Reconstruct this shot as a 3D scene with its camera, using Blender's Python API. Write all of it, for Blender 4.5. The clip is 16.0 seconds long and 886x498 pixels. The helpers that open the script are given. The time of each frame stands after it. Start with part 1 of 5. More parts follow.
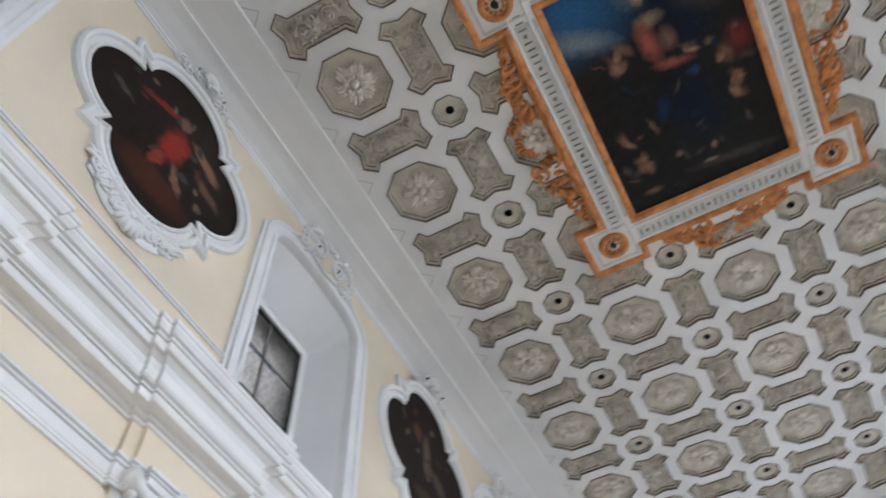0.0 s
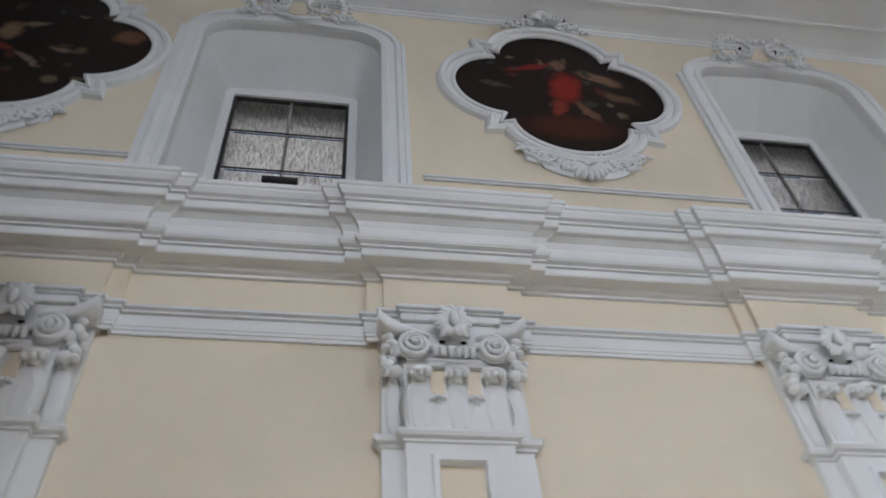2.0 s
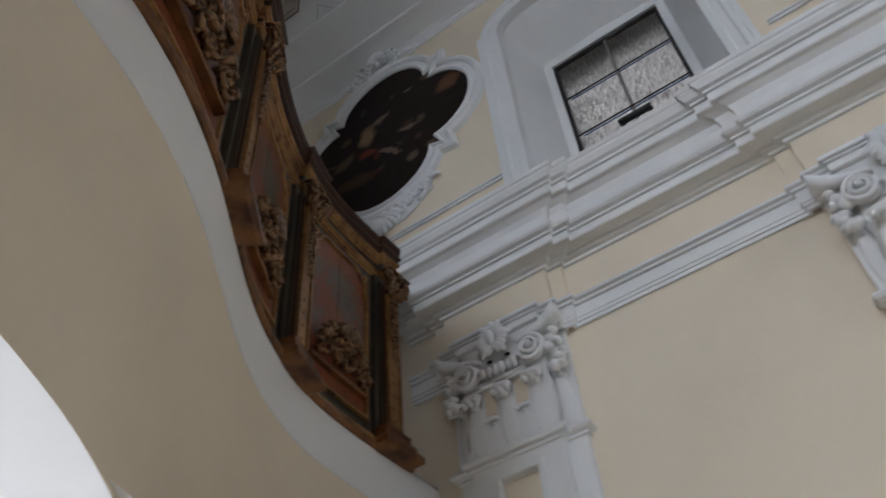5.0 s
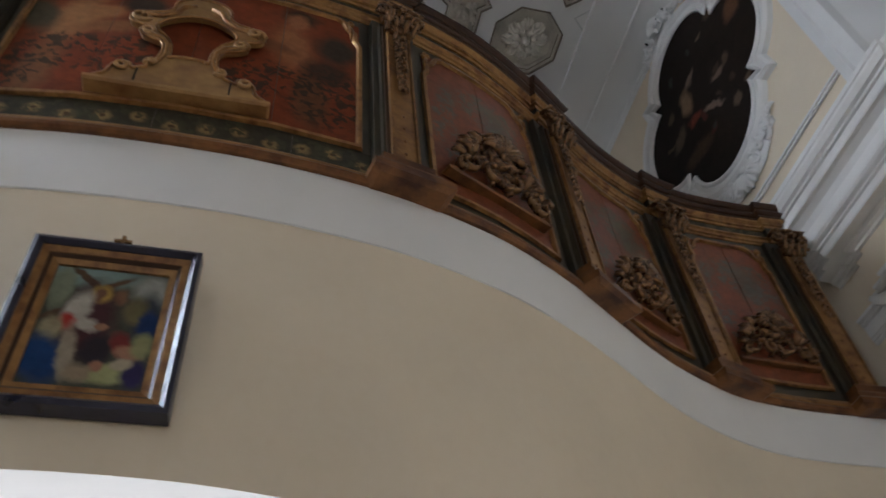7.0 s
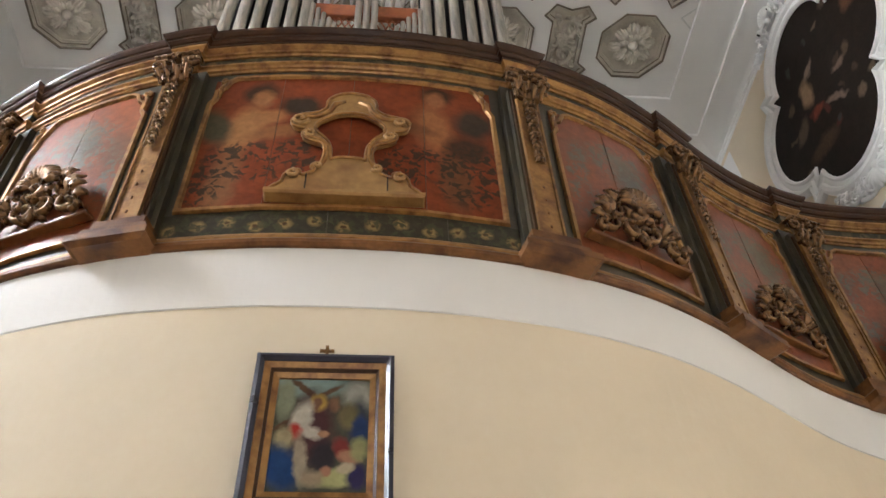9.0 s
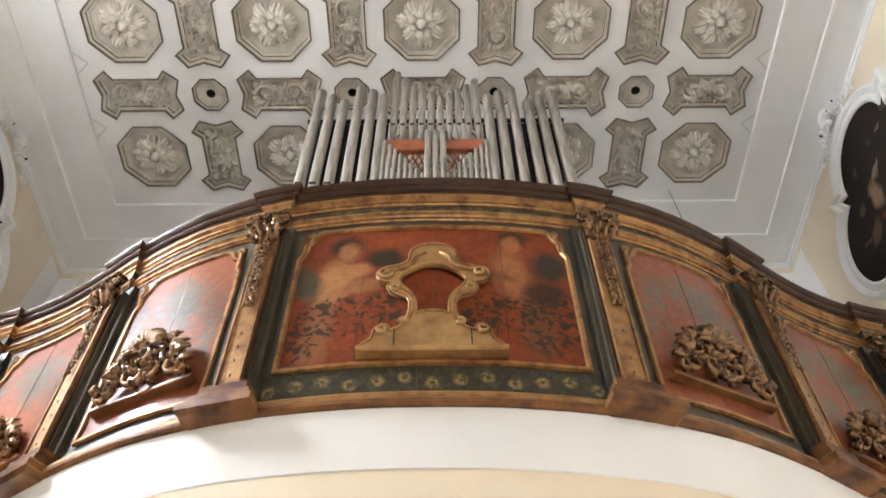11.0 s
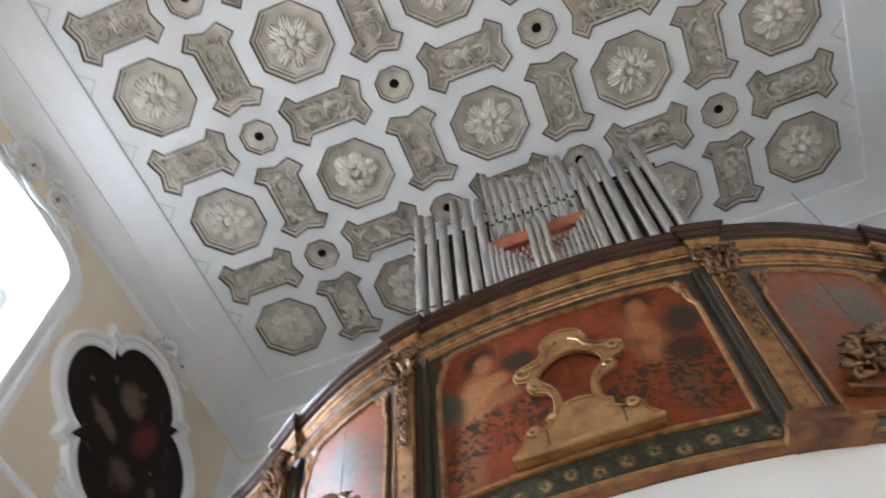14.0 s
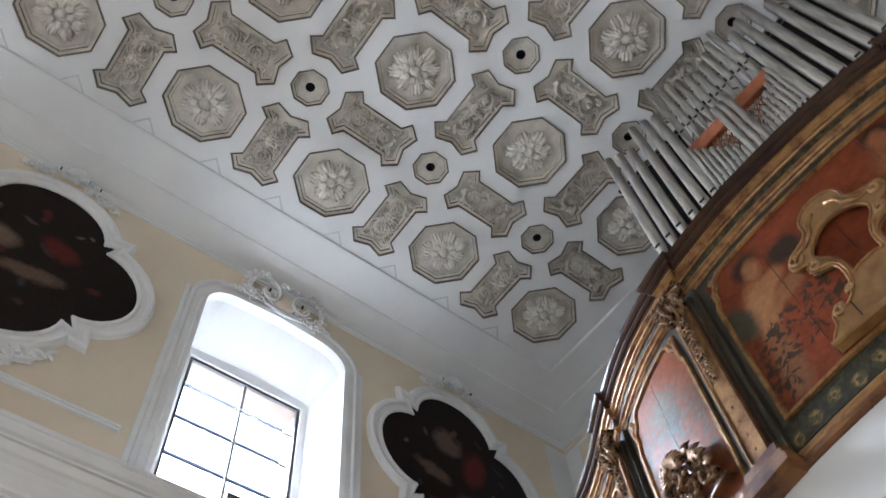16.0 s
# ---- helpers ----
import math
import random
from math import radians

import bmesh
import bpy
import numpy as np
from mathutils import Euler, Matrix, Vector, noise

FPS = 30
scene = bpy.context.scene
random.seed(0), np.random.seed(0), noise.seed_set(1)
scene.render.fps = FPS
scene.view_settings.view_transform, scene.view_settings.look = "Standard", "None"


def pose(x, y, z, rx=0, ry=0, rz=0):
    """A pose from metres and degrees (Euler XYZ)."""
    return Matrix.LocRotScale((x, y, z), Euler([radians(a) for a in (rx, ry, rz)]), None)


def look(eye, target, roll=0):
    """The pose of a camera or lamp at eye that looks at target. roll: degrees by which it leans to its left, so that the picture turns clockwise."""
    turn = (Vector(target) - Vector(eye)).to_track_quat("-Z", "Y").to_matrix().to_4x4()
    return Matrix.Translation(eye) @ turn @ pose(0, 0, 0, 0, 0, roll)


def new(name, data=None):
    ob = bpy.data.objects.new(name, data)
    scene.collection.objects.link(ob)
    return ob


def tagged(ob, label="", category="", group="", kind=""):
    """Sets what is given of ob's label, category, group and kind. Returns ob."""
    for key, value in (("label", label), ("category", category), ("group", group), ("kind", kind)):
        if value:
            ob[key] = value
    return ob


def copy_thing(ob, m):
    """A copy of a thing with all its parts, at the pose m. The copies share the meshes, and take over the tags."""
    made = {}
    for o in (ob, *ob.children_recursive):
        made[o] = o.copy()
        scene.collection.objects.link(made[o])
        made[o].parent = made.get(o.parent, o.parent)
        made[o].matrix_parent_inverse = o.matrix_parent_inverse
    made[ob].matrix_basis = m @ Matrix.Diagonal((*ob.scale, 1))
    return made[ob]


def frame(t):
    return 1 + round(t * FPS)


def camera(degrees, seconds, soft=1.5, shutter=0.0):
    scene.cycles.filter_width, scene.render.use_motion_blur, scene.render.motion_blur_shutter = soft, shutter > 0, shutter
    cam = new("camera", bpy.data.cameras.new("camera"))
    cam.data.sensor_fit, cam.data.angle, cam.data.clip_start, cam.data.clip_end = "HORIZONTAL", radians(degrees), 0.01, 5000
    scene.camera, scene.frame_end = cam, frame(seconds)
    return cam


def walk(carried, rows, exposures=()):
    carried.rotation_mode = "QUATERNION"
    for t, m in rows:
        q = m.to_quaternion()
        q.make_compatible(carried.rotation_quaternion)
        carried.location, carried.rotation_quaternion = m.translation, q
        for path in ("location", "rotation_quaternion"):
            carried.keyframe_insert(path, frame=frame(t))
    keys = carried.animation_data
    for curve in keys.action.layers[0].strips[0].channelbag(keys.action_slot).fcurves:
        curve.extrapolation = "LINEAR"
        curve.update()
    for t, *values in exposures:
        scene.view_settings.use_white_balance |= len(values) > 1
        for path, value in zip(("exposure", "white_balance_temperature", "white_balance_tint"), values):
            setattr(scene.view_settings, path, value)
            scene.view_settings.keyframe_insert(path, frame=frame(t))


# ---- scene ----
cam = camera(57.4, 16.0, shutter=0.4)
PATH = [
    (0, (0.65, -2.915, 1.465), (1.141, -3.924, 3.12), -2.2),
    (0.5, (0.656, -2.958, 1.471), (1.344, -3.875, 3.109), -3.8),
    (1, (0.617, -2.951, 1.463), (1.404, -3.803, 3.092), -6.8),
    (1.4, (0.637, -2.947, 1.459), (1.737, -3.556, 3.014), -4.3),
    (1.5, (0.616, -2.899, 1.461), (1.798, -3.443, 2.98), -4.1),
    (2, (0.613, -2.766, 1.483), (1.907, -3.038, 2.983), -5.3),
    (2.5, (0.61, -2.695, 1.489), (1.918, -2.87, 2.992), -8.0),
    (3, (0.611, -2.672, 1.486), (1.919, -2.649, 2.998), -4.0),
    (3.5, (0.599, -2.658, 1.474), (1.908, -2.567, 2.984), -2.4),
    (3.7, (0.611, -2.649, 1.467), (1.916, -2.534, 2.979), -2.8),
    (5.8, (0.487, -2.942, 1.54), (1.482, -1.971, 2.978), -10.7),
    (6, (0.455, -2.972, 1.549), (1.44, -1.986, 2.984), -13.2),
    (6.5, (0.454, -3.137, 1.6), (1.157, -1.958, 3.054), -8.7),
    (7, (0.475, -3.281, 1.608), (0.897, -2.0, 3.084), -6.4),
    (7.5, (0.407, -3.335, 1.628), (0.72, -2.011, 3.095), -7.1),
    (8, (0.298, -3.446, 1.634), (0.552, -2.101, 3.092), -6.5),
    (8.2, (0.262, -3.494, 1.638), (0.492, -2.146, 3.097), -5.4),
    (10.3, (0.239, -3.851, 1.686), (0.366, -2.487, 3.144), -2.8),
    (10.5, (0.203, -3.869, 1.693), (0.333, -2.55, 3.191), -3.3),
    (10.8, (0.05, -3.925, 1.69), (0.113, -2.691, 3.263), -2.5),
    (11, (0.163, -3.946, 1.713), (0.165, -2.748, 3.315), -0.5),
    (11.5, (0.157, -4.012, 1.721), (0.165, -2.835, 3.337), -1.0),
    (12, (0.148, -4.054, 1.726), (0.158, -2.935, 3.383), -1.2),
    (12.5, (0.148, -4.022, 1.719), (0.156, -2.912, 3.383), -4.1),
    (13, (0.156, -3.962, 1.72), (0.07, -2.844, 3.376), -3.6),
    (13.5, (0.218, -3.917, 1.722), (0.042, -2.838, 3.397), -3.3),
    (14, (0.29, -3.98, 1.722), (-0.001, -3.029, 3.457), -4.7),
    (14.5, (0.355, -4.004, 1.707), (-0.122, -3.169, 3.461), -1.6),
    (15, (0.361, -4.051, 1.709), (-0.201, -3.25, 3.453), -4.5),
    (15.5, (0.317, -4.066, 1.724), (-0.377, -3.362, 3.463), -1.4),
    (16, (0.285, -4.12, 1.721), (-0.44, -3.413, 3.445), -8.1),
]
EXPOSURES = [(0.0, 0.35, 5430, 10), (1.0, 0.12, 5430, 10), (2.0, -0.28, 5490, 10), (3.5, -0.16, 5440, 10), (6.0, -0.59, 5440, 11), (6.6, -0.52, 5440, 11), (7.5, 0.06, 5790, 11), (8.2, 0.54, 6090, 11),
             (10.5, 1.23, 5990, 11), (12.0, 1.59, 5940, 11), (12.7, 1.54, 5700, 11), (13.5, 1.42, 5450, 10), (14.5, 0.72, 5330, 10), (16.0, 0.58, 5280, 10)]
walk(cam, [(t, look(eye, target, roll)) for t, eye, target, roll in PATH], EXPOSURES)

# ---- world and light ----
W, H, S = 3.78, 8.5, 1.3                 # half width of the nave, ceiling height, coffer spacing
Y_BACK, Y_FAR = 1.26, -14.26             # wall behind the organ, far end wall
WINDOWS = (-2.36, -6.56, -10.78)          # middles of the windows along the nave
PICTURES = (-0.45, -4.52, -8.74)          # middles of the wall paintings
CX = 0.12                                # middle of the organ gallery

world = bpy.data.worlds.new("sky")
world.use_nodes = True
scene.world = world
wn = world.node_tree.nodes
sky = wn.new("ShaderNodeTexSky")
sky.sky_type, sky.sun_disc = "NISHITA", False
sky.sun_elevation, sky.sun_rotation = radians(45), radians(250)
wn["Background"].inputs["Strength"].default_value = 0.06
world.node_tree.links.new(sky.outputs[0], wn["Background"].inputs["Color"])
sun = new("sun", bpy.data.lights.new("sun", "SUN"))
sun.data.energy, sun.data.angle, sun.data.color = 2.0, radians(1), (1, 0.95, 0.88)
sun.matrix_world = look((-20, -12, 22), (0, 0, 0))


def window_light(name, x, y, z, towards, w, h, watts, colour):
    l = new(name, bpy.data.lights.new(name, "AREA"))
    l.data.shape, l.data.size, l.data.size_y, l.data.energy, l.data.color = "RECTANGLE", w, h, watts, colour
    l.matrix_world = look((x, y, z), (x + towards[0], y + towards[1], z + towards[2]))
    return l


for yw, watts in zip(WINDOWS, (1300, 720, 520)):
    window_light("window_daylight", -W - 1.35, yw, 8.1, (1, 0, -0.55), 2.3, 3.3, watts, (0.985, 0.985, 0.97))
    window_light("window_daylight", W + 1.35, yw, 8.1, (-1, 0, -0.55), 2.3, 3.3, 26, (1.0, 0.88, 0.74))
# the open entrance door under the gallery
window_light("entrance_daylight", CX, Y_BACK - 0.06, 1.25, (0, -1, 0.15), 2.0, 2.2, 205, (1.0, 0.98, 0.95))
# added fill lamp behind the far wall; no choir window is known there
window_light("choir_fill_light", 0, Y_FAR - 0.10, 4.6, (0, 1, 0.05), 3.4, 4.4, 85, (0.97, 0.98, 1.0))


# ---- materials ----
def nodes_of(name):
    m = bpy.data.materials.new(name)
    m.use_nodes = True
    nt = m.node_tree
    return m, nt, nt.nodes["Principled BSDF"], nt.nodes.new, nt.links.new


def mat(name, colour, rough=0.8, metal=0.0, scale=6.0, var=0.12, fine=60.0, bump=0.15, dirt=None, depth=0.004, coat=0.0):
    """A surface with broad stains, fine grain and relief."""
    m, nt, bsdf, add, link = nodes_of(name)
    tc = add("ShaderNodeTexCoord")
    n1, n2 = add("ShaderNodeTexNoise"), add("ShaderNodeTexNoise")
    n1.inputs["Scale"].default_value, n1.inputs["Detail"].default_value = scale, 6
    n2.inputs["Scale"].default_value, n2.inputs["Detail"].default_value = fine, 4
    link(tc.outputs["Object"], n1.inputs["Vector"])
    link(tc.outputs["Object"], n2.inputs["Vector"])
    ramp = add("ShaderNodeValToRGB")
    dark = dirt or tuple(c * (1 - 2.2 * var) for c in colour)
    ramp.color_ramp.elements[0].position, ramp.color_ramp.elements[0].color = 0.32, (*dark, 1)
    ramp.color_ramp.elements[1].position, ramp.color_ramp.elements[1].color = 0.58, (*colour, 1)
    link(n1.outputs["Fac"], ramp.inputs["Fac"])
    mix = add("ShaderNodeMixRGB")
    mix.blend_type = "OVERLAY"
    mix.inputs["Fac"].default_value = var
    link(ramp.outputs["Color"], mix.inputs["Color1"])
    link(n2.outputs["Fac"], mix.inputs["Color2"])
    link(mix.outputs["Color"], bsdf.inputs["Base Color"])
    bsdf.inputs["Metallic"].default_value = metal
    bsdf.inputs["Coat Weight"].default_value = coat
    bsdf.inputs["Coat Roughness"].default_value = 0.18
    rr = add("ShaderNodeMapRange")
    rr.inputs["To Min"].default_value, rr.inputs["To Max"].default_value = max(0.05, rough - 0.1), min(1, rough + 0.1)
    link(n1.outputs["Fac"], rr.inputs["Value"])
    link(rr.outputs["Result"], bsdf.inputs["Roughness"])
    b = add("ShaderNodeBump")
    b.inputs["Strength"].default_value, b.inputs["Distance"].default_value = bump, depth
    link(n2.outputs["Fac"], b.inputs["Height"])
    link(b.outputs["Normal"], bsdf.inputs["Normal"])
    return m


def painting(name, ground, blobs, rough=0.35, warp=0.12, streak=8.0, craquelure=0.2, coat=0.0, gloss=0.2, soft=0.35, leaves=(), leaf_colour=(0.03, 0.03, 0.02), leaf_size=30.0, leaf_fill=0.50):
    """Brushed patches of colour: each blob is (u, v, half width, half height, turn, r, g, b), in metres on the object's own x and z."""
    m, nt, bsdf, add, link = nodes_of(name)
    tc = add("ShaderNodeTexCoord")
    nz = add("ShaderNodeTexNoise")
    nz.inputs["Scale"].default_value, nz.inputs["Detail"].default_value = streak, 5
    link(tc.outputs["Object"], nz.inputs["Vector"])
    sub = add("ShaderNodeVectorMath")
    sub.operation = "SUBTRACT"
    sub.inputs[1].default_value = (0.5, 0.5, 0.5)
    link(nz.outputs["Color"], sub.inputs[0])
    sc = add("ShaderNodeVectorMath")
    sc.operation = "SCALE"
    sc.inputs["Scale"].default_value = warp
    link(sub.outputs[0], sc.inputs[0])
    warped = add("ShaderNodeVectorMath")
    warped.operation = "ADD"
    link(tc.outputs["Object"], warped.inputs[0])
    link(sc.outputs[0], warped.inputs[1])
    base = add("ShaderNodeMixRGB")
    base.inputs["Color1"].default_value = (*[c * 0.55 for c in ground], 1)
    base.inputs["Color2"].default_value = (*[min(1, c * 1.5) for c in ground], 1)
    link(nz.outputs["Fac"], base.inputs["Fac"])
    last = base.outputs["Color"]
    for u, v, a, c, turn, r, g, bl in blobs:
        mp = add("ShaderNodeMapping")
        mp.vector_type = "TEXTURE"
        mp.inputs["Location"].default_value = (u, 0, v)
        mp.inputs["Rotation"].default_value = (0, radians(turn), 0)
        mp.inputs["Scale"].default_value = (a, 50, c)
        link(warped.outputs[0], mp.inputs["Vector"])
        gr = add("ShaderNodeTexGradient")
        gr.gradient_type = "SPHERICAL"
        link(mp.outputs[0], gr.inputs["Vector"])
        mr = add("ShaderNodeMapRange")
        mr.inputs["From Min"].default_value, mr.inputs["From Max"].default_value = 0.02, soft
        link(gr.outputs["Fac"], mr.inputs["Value"])
        mx = add("ShaderNodeMixRGB")
        mx.inputs["Color2"].default_value = (r, g, bl, 1)
        link(mr.outputs["Result"], mx.inputs["Fac"])
        link(last, mx.inputs["Color1"])
        last = mx.outputs["Color"]
    if leaves:
        # sprays of small dabbed leaves inside the given ovals (u, v, half width, half height, turn)
        cover = None
        for u, v, a, c, turn in leaves:
            mp = add("ShaderNodeMapping")
            mp.vector_type = "TEXTURE"
            mp.inputs["Location"].default_value = (u, 0, v)
            mp.inputs["Rotation"].default_value = (0, radians(turn), 0)
            mp.inputs["Scale"].default_value = (a, 50, c)
            link(warped.outputs[0], mp.inputs["Vector"])
            gr = add("ShaderNodeTexGradient")
            gr.gradient_type = "SPHERICAL"
            link(mp.outputs[0], gr.inputs["Vector"])
            if cover is None:
                cover = gr.outputs["Fac"]
            else:
                top = add("ShaderNodeMath")
                top.operation = "MAXIMUM"
                link(cover, top.inputs[0])
                link(gr.outputs["Fac"], top.inputs[1])
                cover = top.outputs[0]
        vo = add("ShaderNodeTexNoise")
        vo.inputs["Scale"].default_value, vo.inputs["Detail"].default_value, vo.inputs["Distortion"].default_value = leaf_size, 2.5, 0.6
        link(warped.outputs[0], vo.inputs["Vector"])
        near = add("ShaderNodeMapRange")
        near.inputs["From Min"].default_value, near.inputs["From Max"].default_value = leaf_fill, leaf_fill + 0.07
        near.inputs["To Max"].default_value = 0.9
        link(vo.outputs["Fac"], near.inputs["Value"])
        edge = add("ShaderNodeMapRange")
        edge.inputs["From Min"].default_value, edge.inputs["From Max"].default_value = 0.04, 0.3
        link(cover, edge.inputs["Value"])
        both = add("ShaderNodeMath")
        both.operation = "MULTIPLY"
        link(near.outputs["Result"], both.inputs[0])
        link(edge.outputs["Result"], both.inputs[1])
        tint = add("ShaderNodeMixRGB")
        tint.inputs["Color1"].default_value = (*[q * 0.5 for q in leaf_colour], 1)
        tint.inputs["Color2"].default_value = (*[q * 1.6 for q in leaf_colour], 1)
        link(vo.outputs["Color"], tint.inputs["Fac"])
        mx = add("ShaderNodeMixRGB")
        link(both.outputs[0], mx.inputs["Fac"])
        link(last, mx.inputs["Color1"])
        link(tint.outputs["Color"], mx.inputs["Color2"])
        last = mx.outputs["Color"]
    n2 = add("ShaderNodeTexNoise")
    n2.inputs["Scale"].default_value, n2.inputs["Detail"].default_value = 34, 6
    link(warped.outputs[0], n2.inputs["Vector"])
    ov = add("ShaderNodeMixRGB")
    ov.blend_type, ov.inputs["Fac"].default_value = "OVERLAY", 0.4
    link(last, ov.inputs["Color1"])
    link(n2.outputs["Fac"], ov.inputs["Color2"])
    link(ov.outputs["Color"], bsdf.inputs["Base Color"])
    bsdf.inputs["Roughness"].default_value = rough
    bsdf.inputs["Specular IOR Level"].default_value = gloss
    bsdf.inputs["Coat Weight"].default_value = coat
    bsdf.inputs["Coat Roughness"].default_value = 0.12
    b = add("ShaderNodeBump")
    b.inputs["Strength"].default_value, b.inputs["Distance"].default_value = craquelure, 0.003
    link(n2.outputs["Fac"], b.inputs["Height"])
    link(b.outputs["Normal"], bsdf.inputs["Normal"])
    return m


WHITE = mat("white_limewash", (0.80, 0.79, 0.77), 0.85, scale=1.3, var=0.03, fine=40, bump=0.12)
STUCCO = mat("white_stucco", (0.80, 0.79, 0.77), 0.8, scale=2.2, var=0.03, fine=70, bump=0.2)
CREAM = mat("cream_limewash", (0.78, 0.675, 0.515), 0.85, scale=0.9, var=0.05, fine=35, bump=0.12)
RIB = mat("ceiling_whitewash", (0.79, 0.78, 0.76), 0.85, scale=1.6, var=0.05, fine=50, bump=0.12)
# grey stucco bed, toned below RELIEF so the colour adds crevice shade
BED = mat("coffer_shaded_grey_stucco", (0.61, 0.56, 0.47), 0.85, scale=6, var=0.14, fine=60, bump=0.3)
RELIEF = mat("coffer_relief_stucco", (0.72, 0.67, 0.58), 0.8, scale=9, var=0.12, fine=70, bump=0.3, dirt=(0.56, 0.51, 0.43))
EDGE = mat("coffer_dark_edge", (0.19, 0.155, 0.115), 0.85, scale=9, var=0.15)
# near-black puts the shade inside holes, slots and openings into the colour
HOLE = mat("cavity_shade_black", (0.02, 0.018, 0.016), 0.95)
WOOD = mat("dark_walnut", (0.050, 0.021, 0.008), 0.36, scale=9, var=0.25, fine=60, bump=0.3, dirt=(0.03, 0.011, 0.006), coat=0.1)
WOOD.node_tree.nodes["Principled BSDF"].inputs["Specular IOR Level"].default_value = 0.25
BROWN = mat("worn_brown_wood", (0.20, 0.088, 0.028), 0.42, metal=0.1, scale=9, var=0.25, fine=70, bump=0.3, dirt=(0.065, 0.024, 0.011), coat=0.15)
BROWN.node_tree.nodes["Principled BSDF"].inputs["Specular IOR Level"].default_value = 0.25
GILT = mat("worn_gilding", (0.33, 0.175, 0.055), 0.36, metal=0.45, scale=15, var=0.18, fine=60, bump=0.3, dirt=(0.15, 0.064, 0.023))
CARVED = mat("bronzed_gilt_carving", (0.24, 0.135, 0.058), 0.28, metal=0.55, scale=26, var=0.25, fine=90, bump=0.25, dirt=(0.075, 0.034, 0.015))
GREEN = mat("grey_green_painted_wood", (0.052, 0.042, 0.023), 0.4, scale=7, var=0.22, fine=50, bump=0.2, dirt=(0.022, 0.021, 0.016), coat=0.12)
TIN = mat("organ_pipe_tin", (0.47, 0.43, 0.365), 0.42, metal=0.35, scale=16, var=0.2, fine=90, bump=0.08, dirt=(0.24, 0.225, 0.195))
for n_ in [n_ for n_ in TIN.node_tree.nodes if n_.type == "TEX_NOISE"]:
    mp_ = TIN.node_tree.nodes.new("ShaderNodeMapping")
    mp_.inputs["Scale"].default_value = (2.5, 2.5, 0.25)
    TIN.node_tree.links.new(TIN.node_tree.nodes["Texture Coordinate"].outputs["Object"], mp_.inputs["Vector"])
    TIN.node_tree.links.new(mp_.outputs[0], n_.inputs["Vector"])
FELT = mat("orange_painted_board", (0.36, 0.11, 0.04), 0.7, scale=12, var=0.15)
IRON = mat("dark_iron", (0.045, 0.042, 0.04), 0.5, metal=0.4, scale=20, var=0.2)
GREYBAR = mat("grey_painted_bar", (0.26, 0.245, 0.22), 0.7, scale=20, var=0.12)
TERRA = mat("terracotta_gilt_stucco", (0.62, 0.265, 0.075), 0.5, metal=0.15, scale=9, var=0.2, dirt=(0.36, 0.125, 0.035))
PALE = mat("pale_grey_stencil", (0.62, 0.62, 0.60), 0.85, scale=9, var=0.06)
NAVY = mat("blue_black_frame_lacquer", (0.016, 0.016, 0.035), 0.3, scale=12, var=0.15, coat=0.08)
OCHRE = mat("ochre_gilt_paint", (0.36, 0.21, 0.075), 0.45, metal=0.2, scale=9, var=0.2, fine=40, bump=0.2, dirt=(0.20, 0.095, 0.035))
REVEAL = mat("weathered_brown_render", (0.27, 0.20, 0.15), 0.9, scale=3, var=0.14)
FLOOR = mat("stone_floor", (0.68, 0.60, 0.485), 0.35, scale=3, var=0.14, fine=40)


def glass_material(name, tint, rough, streaks):
    m, nt, bsdf, add, link = nodes_of(name)
    bsdf.inputs["Base Color"].default_value = (*tint, 1)
    bsdf.inputs["Transmission Weight"].default_value = 1.0
    bsdf.inputs["Roughness"].default_value = rough
    bsdf.inputs["IOR"].default_value = 1.2
    tc, mp, nz, b = add("ShaderNodeTexCoord"), add("ShaderNodeMapping"), add("ShaderNodeTexNoise"), add("ShaderNodeBump")
    mp.inputs["Scale"].default_value = (1, 2.2, 1)
    nz.inputs["Scale"].default_value, nz.inputs["Detail"].default_value = 22, 5
    nz.inputs["Distortion"].default_value = 1.5
    b.inputs["Strength"].default_value, b.inputs["Distance"].default_value = streaks, 0.02
    link(tc.outputs["Object"], mp.inputs["Vector"])
    link(mp.outputs[0], nz.inputs["Vector"])
    link(nz.outputs["Fac"], b.inputs["Height"])
    link(b.outputs["Normal"], bsdf.inputs["Normal"])
    return m


GLASS_CLEAR = glass_material("clear_window_glass", (0.97, 0.98, 1.0), 0.05, 0.05)
GLASS_RIPPLED = glass_material("rippled_window_glass", (0.70, 0.72, 0.74), 0.32, 1.0)
nt = GLASS_RIPPLED.node_tree
rip, rmp, rtc, rrp = (nt.nodes.new(k) for k in ("ShaderNodeTexNoise", "ShaderNodeMapping", "ShaderNodeTexCoord", "ShaderNodeValToRGB"))
rmp.inputs["Scale"].default_value = (1, 5.5, 0.8)
rip.inputs["Scale"].default_value, rip.inputs["Detail"].default_value, rip.inputs["Distortion"].default_value = 15, 7, 0.8
rrp.color_ramp.elements[0].position, rrp.color_ramp.elements[0].color = 0.36, (0.17, 0.158, 0.14, 1)
rrp.color_ramp.elements[1].position, rrp.color_ramp.elements[1].color = 0.66, (0.96, 0.93, 0.87, 1)
nt.links.new(rtc.outputs["Object"], rmp.inputs["Vector"])
nt.links.new(rmp.outputs[0], rip.inputs["Vector"])
nt.links.new(rip.outputs["Fac"], rrp.inputs["Fac"])
nt.links.new(rrp.outputs["Color"], nt.nodes["Principled BSDF"].inputs["Base Color"])


